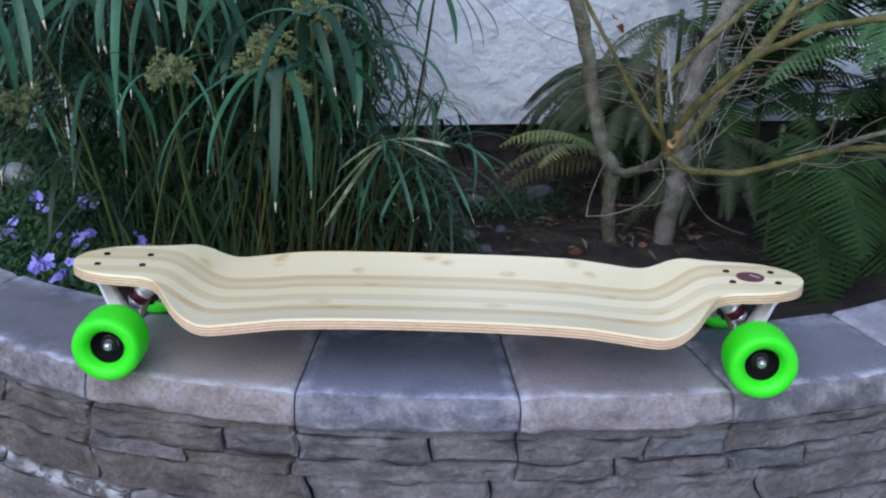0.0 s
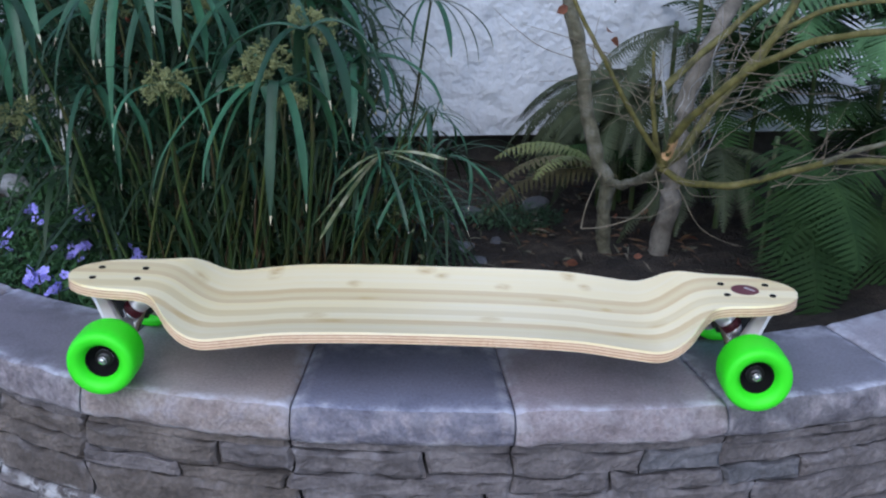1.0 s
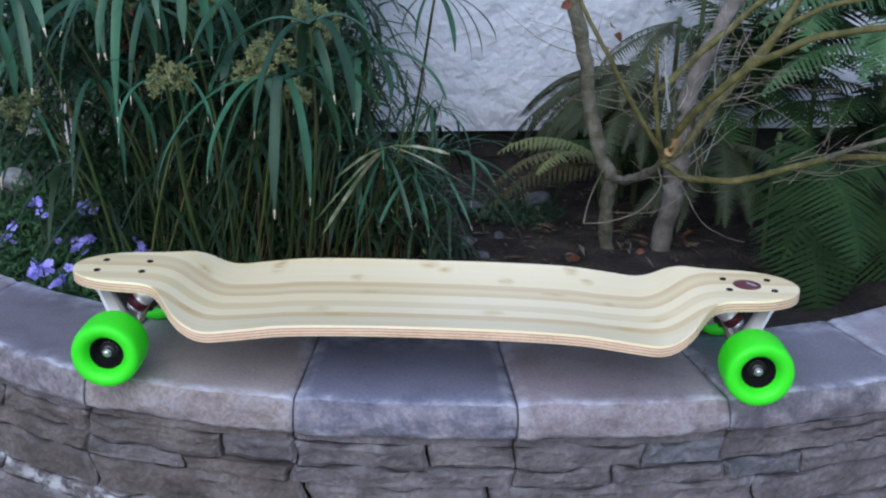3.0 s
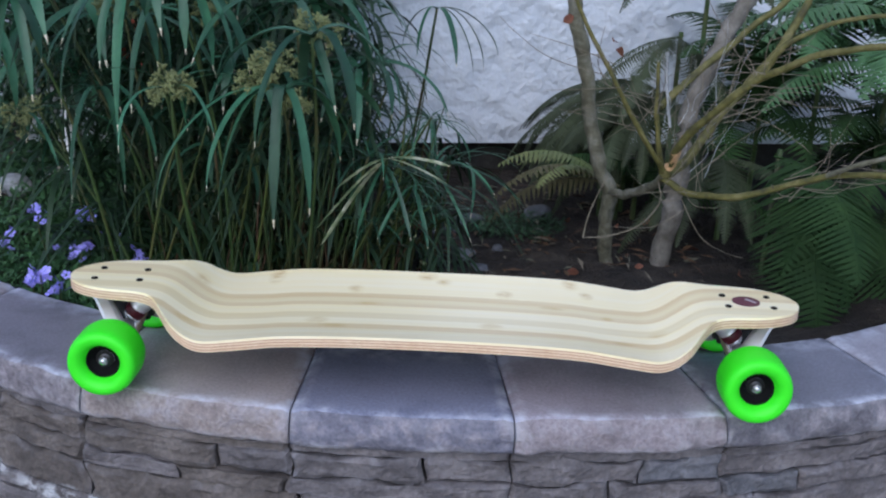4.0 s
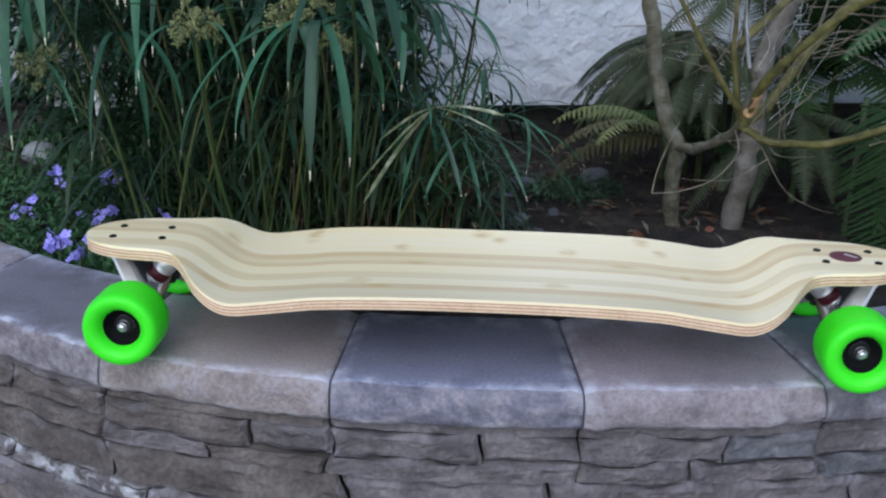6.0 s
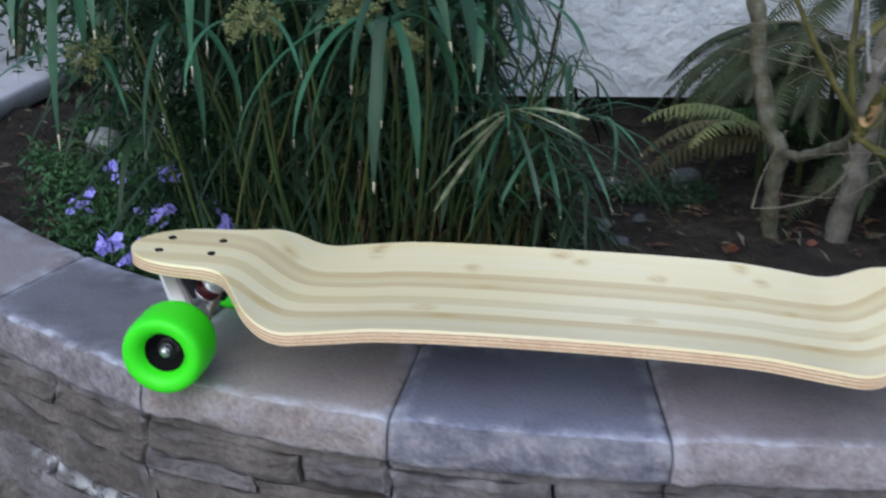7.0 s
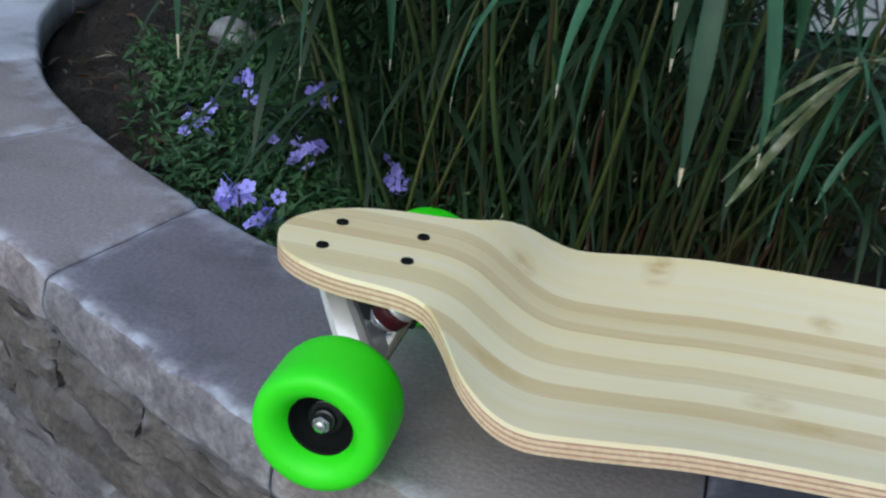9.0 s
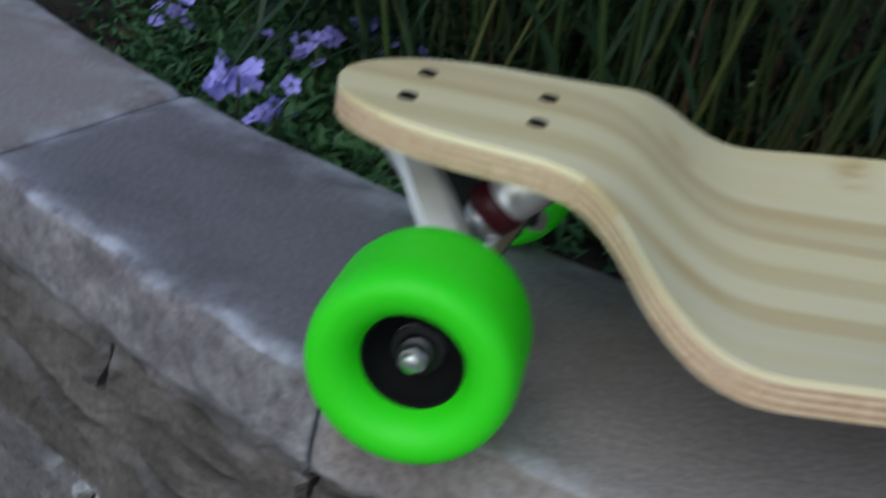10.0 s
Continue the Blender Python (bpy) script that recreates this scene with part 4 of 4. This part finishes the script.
limb("branch", [(0.482, 0.20, 0.717), (0.519, 0.17, 0.737), (0.546, 0.12, 0.768), (0.581, 0.08, 0.792), (0.64, 0.03, 0.82)], 0.006, 0.004, M_BARK)
limb("twig", [(0.332, 0.34, 0.685), (0.336, 0.33, 0.652), (0.304, 0.31, 0.62), (0.256, 0.30, 0.604), (0.218, 0.30, 0.600)], 0.0019, 0.0013, M_TWIG, "", 6)
limb("twig", [(0.218, 0.30, 0.600), (0.225, 0.30, 0.64), (0.25, 0.31, 0.70)], 0.0018, 0.001, M_TWIG, "", 6)
limb("twig", [(0.335, 0.30, 0.777), (0.325, 0.30, 0.831), (0.32, 0.30, 0.889)], 0.0034, 0.002, M_ROCK, "bleached dead twig", 6)
limb("stub", [(0.341, 0.315, 0.712), (0.347, 0.278, 0.748), (0.352, 0.262, 0.772)], 0.0105, 0.006, M_KNOT, "raw torn wood")
STARTS = [((0.43, 0.18, 0.874), 1), ((0.482, 0.20, 0.717), 1), ((0.535, 0.15, 0.749), 1), ((0.281, 0.28, 0.783), -1), ((0.313, 0.31, 0.813), 0), ((0.382, 0.22, 0.82), 1), ((0.433, 0.38, 0.795), 1), ((0.409, 0.40, 0.866), 1), ((0.237, 0.26, 0.86), -1), ((0.376, 0.30, 0.676), 0), ((0.508, 0.40, 0.881), 1)]
for i in range(70):
    (sx0, sy0, sz0), side = STARTS[i % len(STARTS)]
    s = Vector((sx0, sy0, sz0)) + Vector((rng.uniform(-0.02, 0.02), rng.uniform(-0.02, 0.02), rng.uniform(-0.02, 0.02)))
    d = Vector((side * 0.8 + rng.uniform(-0.9, 0.9), rng.uniform(-0.5, 0.5), rng.uniform(-0.35, 0.9))).normalized() * rng.uniform(0.05, 0.17)
    bendv = Vector((rng.uniform(-1, 1), rng.uniform(-1, 1), rng.uniform(-1, 1))) * 0.022
    limb("twig", [s, s + d * 0.4 + bendv, s + d * 0.75 + bendv * 0.6, s + d], 0.0011, 0.0004, M_TWIG, "", 5)

for i in range(28):   # thin dry suckers round the fork
    s = Vector((rng.uniform(0.33, 0.43), rng.uniform(0.24, 0.40), rng.uniform(0.68, 0.80)))
    d = Vector((rng.uniform(-0.35, 0.55), rng.uniform(-0.2, 0.2), rng.uniform(0.6, 1.0))).normalized() * rng.uniform(0.06, 0.18)
    k = Vector((rng.uniform(-1, 1), rng.uniform(-1, 1), 0)) * 0.014
    limb("twig", [s, s + d * 0.4 + k, s + d * 0.75 - k * 0.5, s + d], 0.001, 0.0004, rng.choice((M_TWIG, M_TWIG, M_ROCK)), "", 5)

# --- lilac ground flowers
cover = tagged(empty("ground_cover", pose(-0.62, 0.5, SOIL)), "low green leafy ground cover behind the wall", "ground cover", kind="stuff")
bm = bmesh.new()
def leaf_spray(bm, lo, hi, count, size, r):
    for i in range(count):
        o = Vector((r.uniform(lo[0], hi[0]), r.uniform(lo[1], hi[1]), r.uniform(lo[2], hi[2])))
        d = Vector((r.gauss(0, 1), r.gauss(0, 1), r.gauss(0.2, 0.7))).normalized()
        s = d.cross(Vector((0, 0, 1)) if abs(d.z) < 0.9 else Vector((1, 0, 0))).normalized()
        ln = size * r.uniform(0.6, 1.4)
        w = ln * 0.17
        v = [bm.verts.new(o), bm.verts.new(o + d * ln * 0.45 + s * w), bm.verts.new(o + d * ln - Vector((0, 0, ln * 0.2))), bm.verts.new(o + d * ln * 0.45 - s * w)]
        bm.faces.new(v)


for i in range(520):
    cx, cy = rng.uniform(-0.40, 0.3), rng.uniform(-0.3, 0.72)
    if cy < 0.52 * -cx - 0.22 or cx < max(-0.39, -0.115 - 0.62 * (cy + 0.12)) or math.hypot(cx + 0.305, cy - 0.40) < 0.10:
        continue
    hgt = rng.uniform(0.03, 0.065) if cy > 0.08 else rng.uniform(0.018, 0.042)
    leaf_spray(bm, (cx - 0.045, cy - 0.045, 0.0), (cx + 0.045, cy + 0.045, hgt), 60, 0.019, rng)
part("foliage", bm, M_LUSH, cover)


def flower_cluster(at, n, seed):
    r = random.Random(seed)
    f = tagged(empty("flower_cluster", pose(*at)), "small cluster of lilac-blue five-petalled flowers on a thin stalk", "flower", "lilac flowers")
    bm = bmesh.new()
    tube(bm, spline([(r.uniform(-0.02, 0.02), r.uniform(0, 0.02), SOIL - at[2]), (0, 0, -0.03), (0, 0, 0)], 4), [0.0013] * 9, 5)
    part("stalk", bm, M_STEM, f)
    for i in range(n + n // 4):
        bm = bmesh.new()
        for k in range(5):
            w = 2 * math.pi * k / 5
            d, s = Vector((math.cos(w), math.sin(w), 0.15)), Vector((-math.sin(w), math.cos(w), 0))
            L = 0.0078
            v = [bm.verts.new(d * 0.001), bm.verts.new(d * L * 0.6 + s * L * 0.42), bm.verts.new(d * L + s * L * 0.2), bm.verts.new(d * L - s * L * 0.2), bm.verts.new(d * L * 0.6 - s * L * 0.42)]
            bm.faces.new(v)
        o = part("blossom", bm, M_PETAL, f)
        o.matrix_basis = pose(r.uniform(-0.016, 0.016), r.uniform(-0.014, 0.014), r.uniform(-0.014, 0.014), r.uniform(10, 80), r.uniform(-35, 35), r.uniform(0, 360))


FLOWERS = [((-0.676, 0.432, 0.555), 9), ((-0.603, 0.473, 0.543), 9), ((-0.783, 0.541, 0.475), 6), ((-0.597, 0.544, 0.480), 12), ((-0.572, 0.53, 0.485), 8), ((-0.60, 0.409, 0.500), 8), ((-0.657, 0.494, 0.475), 7),
           ((-0.612, 0.262, 0.514), 12), ((-0.582, 0.258, 0.500), 9), ((-0.63, 0.275, 0.505), 7), ((-0.495, 0.381, 0.505), 9), ((-0.77, 0.50, 0.47), 4)]
for i, (at, n) in enumerate(FLOWERS):
    flower_cluster((at[0], at[1] - 0.01, at[2] + 0.008), n, i)

# --- hedge at the far end of the bed
hedge = tagged(empty("shrub", pose(-1.3, 1.5, SOIL)), "dense dark green shrub behind the flower bed", "shrub")
bm = bmesh.new()
for i in range(260):
    c = Vector((rng.uniform(-0.9, 1.05), rng.uniform(-0.1, 0.5), rng.uniform(0.0, 1.1)))
    leaf_spray(bm, c - Vector((0.07, 0.07, 0.06)), c + Vector((0.07, 0.07, 0.06)), 45, 0.05, rng)
tagged(part("crown", bm, M_COVER, hedge), kind="stuff")
bm = bmesh.new()
for i in range(14):
    x = rng.uniform(-0.8, 0.9)
    tube(bm, spline([(x, 0.2, -0.02), (x + rng.uniform(-0.1, 0.1), 0.2, 0.4), (x + rng.uniform(-0.2, 0.2), 0.25, 0.95)], 4), [0.014 - 0.0012 * k for k in range(9)], 6, 0.2)
tagged(part("branchwork", bm, M_BARK, hedge), kind="stuff")


behind = tagged(empty("shrub", pose(-0.62, 0.92, SOIL)), "dense dark green shrub against the house wall", "shrub")
bm = bmesh.new()
for i in range(400):
    c = Vector((rng.uniform(-0.36, 0.42), rng.uniform(-0.1, 0.16), rng.uniform(0.05, 0.85)))
    if c.x < -0.10 and c.z < 0.27:
        c.y = 0.13 + 0.2 * (c.y + 0.1)
    leaf_spray(bm, c - Vector((0.06, 0.05, 0.06)), c + Vector((0.06, 0.05, 0.06)), 40, 0.045, rng)
tagged(part("crown", bm, M_COVER, behind), kind="stuff")
bm = bmesh.new()
for i in range(10):
    x = rng.uniform(-0.1, 0.4)
    tube(bm, spline([(x, 0.05, -0.02), (x + rng.uniform(-0.1, 0.1), 0.05, 0.4), (x + rng.uniform(-0.15, 0.15), 0.1, 0.8)], 4), [0.012 - 0.001 * k for k in range(9)], 6, 0.2)
tagged(part("branchwork", bm, M_BARK, behind), kind="stuff")


for i, (x, y, z) in enumerate(((-0.02, -0.14, 0.40), (0.0, -0.12, 0.385), (-0.015, -0.13, 0.33), (0.02, -0.13, 0.30), (-0.05, -0.12, 0.44))):
    bm = bmesh.new()
    for k in range(6):
        w = 2 * math.pi * k / 6
        d, s = Vector((math.cos(w), math.sin(w), 0.4)), Vector((-math.sin(w), math.cos(w), 0))
        bm.faces.new([bm.verts.new(q) for q in (d * 0.001, d * 0.008 + s * 0.006, d * 0.016, d * 0.008 - s * 0.006)])
    part("blossom", bm, M_RED, behind, "red-orange blossom").matrix_basis = pose(x, y, z, 70, 10 * i, 40 * i)

# --- moss on the soil
bm = bmesh.new()
for i in range(1600):
    a, r = rng.uniform(0, 2 * math.pi), rng.random() ** 0.5
    leaf_spray(bm, (0.14 + 0.10 * r * math.cos(a), 0.82 + 0.09 * r * math.sin(a), SOIL + 0.0), (0.141 + 0.10 * r * math.cos(a), 0.821 + 0.09 * r * math.sin(a), SOIL + 0.022), 1, 0.011, rng)
tagged(part("moss", bm, M_COVER), "patch of low dark green moss on the soil", "moss", kind="stuff")


# --- stones, pipe, litter
def stone(name, at, size, seed, mat, label, group=""):
    bm = bmesh.new()
    bmesh.ops.create_icosphere(bm, subdivisions=3, radius=1)
    for v in bm.verts:
        v.co *= 1 + 0.28 * noise.noise(v.co * 1.3 + Vector((seed * 3.1, 0, 0))) + 0.08 * noise.noise(v.co * 4 + Vector((0, seed, 0)))
        v.co = Vector((v.co.x * size[0], v.co.y * size[1], v.co.z * size[2]))
    o = part(name, bm, mat, None, "", True)
    o.matrix_basis = pose(*at, 0, 0, seed * 47)
    return tagged(o, label, "stone", group)


for i in range(16):
    stone("pebble", (rng.uniform(-0.07, 0.11), rng.uniform(0.52, 0.90), SOIL + 0.004), (rng.uniform(0.010, 0.024), rng.uniform(0.009, 0.017), rng.uniform(0.006, 0.011)), i, M_PEBBLE, "smooth grey pebble half sunk in dark soil", "pebbles on the soil")
stone("pebble", (0.045, 0.84, SOIL + 0.01), (0.035, 0.02, 0.014), 31, M_PEBBLE, "smooth grey pebble half sunk in dark soil", "pebbles on the soil")
stone("pebble", (0.19, 0.92, SOIL + 0.01), (0.05, 0.025, 0.014), 32, M_PEBBLE, "smooth grey pebble half sunk in dark soil", "pebbles on the soil")
stone("rock", (-0.925, 0.925, SOIL + 0.022), (0.046, 0.030, 0.026), 3, M_ROCK, "pale rounded garden rock")
stone("rock", (-0.95, 1.17, SOIL + 0.02), (0.06, 0.04, 0.035), 5, M_ROCK, "pale flat garden rock")
stone("rock", (-0.89, 1.06, SOIL + 0.012), (0.035, 0.03, 0.022), 8, M_ROCK, "small upright pale garden rock")
bm = bmesh.new()
tube(bm, [Vector((0, 0, -0.05)), Vector((0.001, 0, 0.2)), Vector((0.004, 0, 0.5))], [0.0095] * 3, 12)
o = part("white_pipe", bm, M_WHITE)
o.matrix_basis = pose(-0.838, 1.03, SOIL)
tagged(o, "thin white plastic pipe standing in the bed", "pipe")


# litter of dead leaves, bark and twigs on the soil
bm = bmesh.new()
lit = random.Random(12)
for i in range(900):
    x = lit.uniform(-1.22, 0.5)
    y = lit.uniform(0.42, 1.5) if x < -0.62 else lit.uniform(0.5, 1.15)
    o = Vector((x, y, SOIL + 0.02 * noise.noise(Vector((x, y, 0)) * 4) + lit.uniform(0.004, 0.014)))
    yaw, ln, w = lit.uniform(0, 6.3), lit.uniform(0.006, 0.026), lit.uniform(0.001, 0.005)
    d, sd = Vector((math.cos(yaw), math.sin(yaw), lit.uniform(-0.25, 0.25))) * ln, Vector((-math.sin(yaw), math.cos(yaw), lit.uniform(-0.4, 0.4))) * w
    up = Vector((0, 0, lit.uniform(0.001, 0.004)))
    v = [bm.verts.new(o - d), bm.verts.new(o + sd + up), bm.verts.new(o + d), bm.verts.new(o - sd + up)]
    f = bm.faces.new(v)
    f.material_index = lit.choice((0, 0, 0, 1, 2))
tagged(part("soil_litter", bm, [M_BROWN_STEM, M_TWIG, M_BARK]), "scattered brown dead leaves and twigs on dark soil", "leaf litter", kind="stuff")


def dry_leaf(at, size, yaw, seed):
    bm = bmesh.new()
    r = random.Random(seed)
    rows = []
    for i in range(7):
        s = i / 6
        w = size * 0.38 * math.sin(math.pi * (0.04 + 0.93 * s)) * r.uniform(0.8, 1.1)
        rows.append([bm.verts.new((size * (s - 0.5), k * w, 0.25 * w * abs(k) + 0.12 * size * math.sin(3 * s))) for k in (-1, 0, 1)])
    for a, b in zip(rows, rows[1:]):
        for k in range(2):
            bm.faces.new((a[k], b[k], b[k + 1], a[k + 1])).smooth = True
    o = part("dry_leaf", bm, M_RUST)
    o.matrix_basis = pose(*at, r.uniform(20, 90), r.uniform(-30, 30), yaw)
    return tagged(o, "curled rust-brown dry leaf", "leaf", "dry leaves")


dry_leaf((0.168, 0.255, 0.935), 0.019, 30, 1)
dry_leaf((0.235, 0.262, 0.905), 0.02, 80, 2)
dry_leaf((0.245, 0.262, 0.89), 0.02, 120, 3)
for i in range(16):
    dry_leaf((rng.uniform(-0.1, 0.55), rng.uniform(0.45, 1.0), SOIL + 0.012), rng.uniform(0.014, 0.026), rng.uniform(0, 360), 10 + i)

# ---------------------------------------------------------------- split-face stones of the wall, course by course
BLOOM = [((-0.53, -0.015, 0.312), 0.055), ((-0.47, -0.045, 0.318), 0.06), ((-0.42, -0.065, 0.314), 0.05), ((-0.60, 0.03, 0.325), 0.05)]
M_STONES = [mottled("split_stone", [a, b, c], 16, 160, 0.9, 0.6, 0.004, 0.5, vary=0.07, wear=(0.53, 0.63, (0.30, 0.29, 0.32)), stain=BLOOM) for a, b, c in (
    ((0.068, 0.061, 0.064), (0.118, 0.106, 0.110), (0.188, 0.170, 0.174)), ((0.060, 0.051, 0.048), (0.106, 0.090, 0.083), (0.165, 0.142, 0.132)), ((0.062, 0.064, 0.073), (0.108, 0.108, 0.121), (0.170, 0.168, 0.184)))]
FACE = 0.012   # how far the wall's face stands behind the cap's nose


def split_stone(s0, s1, z0, z1, proud, seed):
    bm = bmesh.new()
    n, m = max(4, int((s1 - s0) * 52)), 8
    rows = []
    for k in range(n + 1):
        s = s0 + (s1 - s0) * k / n
        row = []
        for j in range(m + 1):
            zz = z0 + (z1 - z0) * j / m
            slip = [0.07 * noise.noise(Vector((edge * 3.7, zz * 22, 5))) for edge in (s0, s1)]
            u = s + slip[0] * max(0, 1 - 4 * k / n) + slip[1] * max(0, 1 - 4 * (n - k) / n)
            f, b = along(FRONT, u), along(BACK, u)
            out = (f - b).normalized()
            e = min(k, n - k) == 0 or min(j, m - j) == 0
            z = z0 + (z1 - z0) * j / m
            q = Vector((s * 6, z * 40, seed))
            z += 0.012 * noise.noise(Vector((s * 5, z0 * 31 if j == 0 else z1 * 31, 0))) if j in (0, m) else 0
            d = proud - FACE + 0.006 * noise.noise(q * 0.7) + 0.0034 * noise.noise(q * 2.4) + 0.0018 * noise.noise(q * 6) - (0.006 if e else 0)
            p = f + out * d
            row.append(bm.verts.new((p.x, p.y, z)))
        for z in (z1, z0):
            p = f - out * 0.09
            row.append(bm.verts.new((p.x, p.y, z)))
        rows.append(row)
    c = m + 3
    for a, b in zip(rows, rows[1:]):
        for j in range(c):
            bm.faces.new((a[j], b[j], b[(j + 1) % c], a[(j + 1) % c]))
    bm.faces.new(rows[0][::-1])
    bm.faces.new(rows[-1])
    bmesh.ops.recalc_face_normals(bm, faces=bm.faces[:])
    return bm


srng = random.Random(21)
z = CAP_LOW
course = 0
while z > 0.0:
    high = (0.017, 0.031, 0.028, 0.052, 0.026, 0.05, 0.04, 0.06, 0.05, 0.07, 0.07)[min(course, 10)]
    low = max(-0.01, z - high)
    s = 1.0 if course < 3 else 0.6 + srng.uniform(0, 0.2)
    while s < len(JOINTS) - 1.2:
        e = s + srng.uniform(0.6, 1.4)
        if course < 3:   # the uppermost courses break under the cap joints, now and then also between them
            e = math.floor(s + 1.0001)
            if course and s == math.floor(s) and srng.random() < 0.55:
                e = s + srng.uniform(0.35, 0.65)
        e = min(e, len(JOINTS) - 1.0)
        kinds = (M_STONES[0], M_STONES[1], M_STONES[1]) if s < 5.5 else (M_STONES[0], M_STONES[0], M_STONES[2])
        part("stone", split_stone(s + 0.006, e - 0.006, low + 0.0018, z - 0.0012, srng.uniform(-0.003, 0.004), srng.uniform(0, 99)), srng.choice(kinds), wall)
        s = e
    z = low
    course += 1
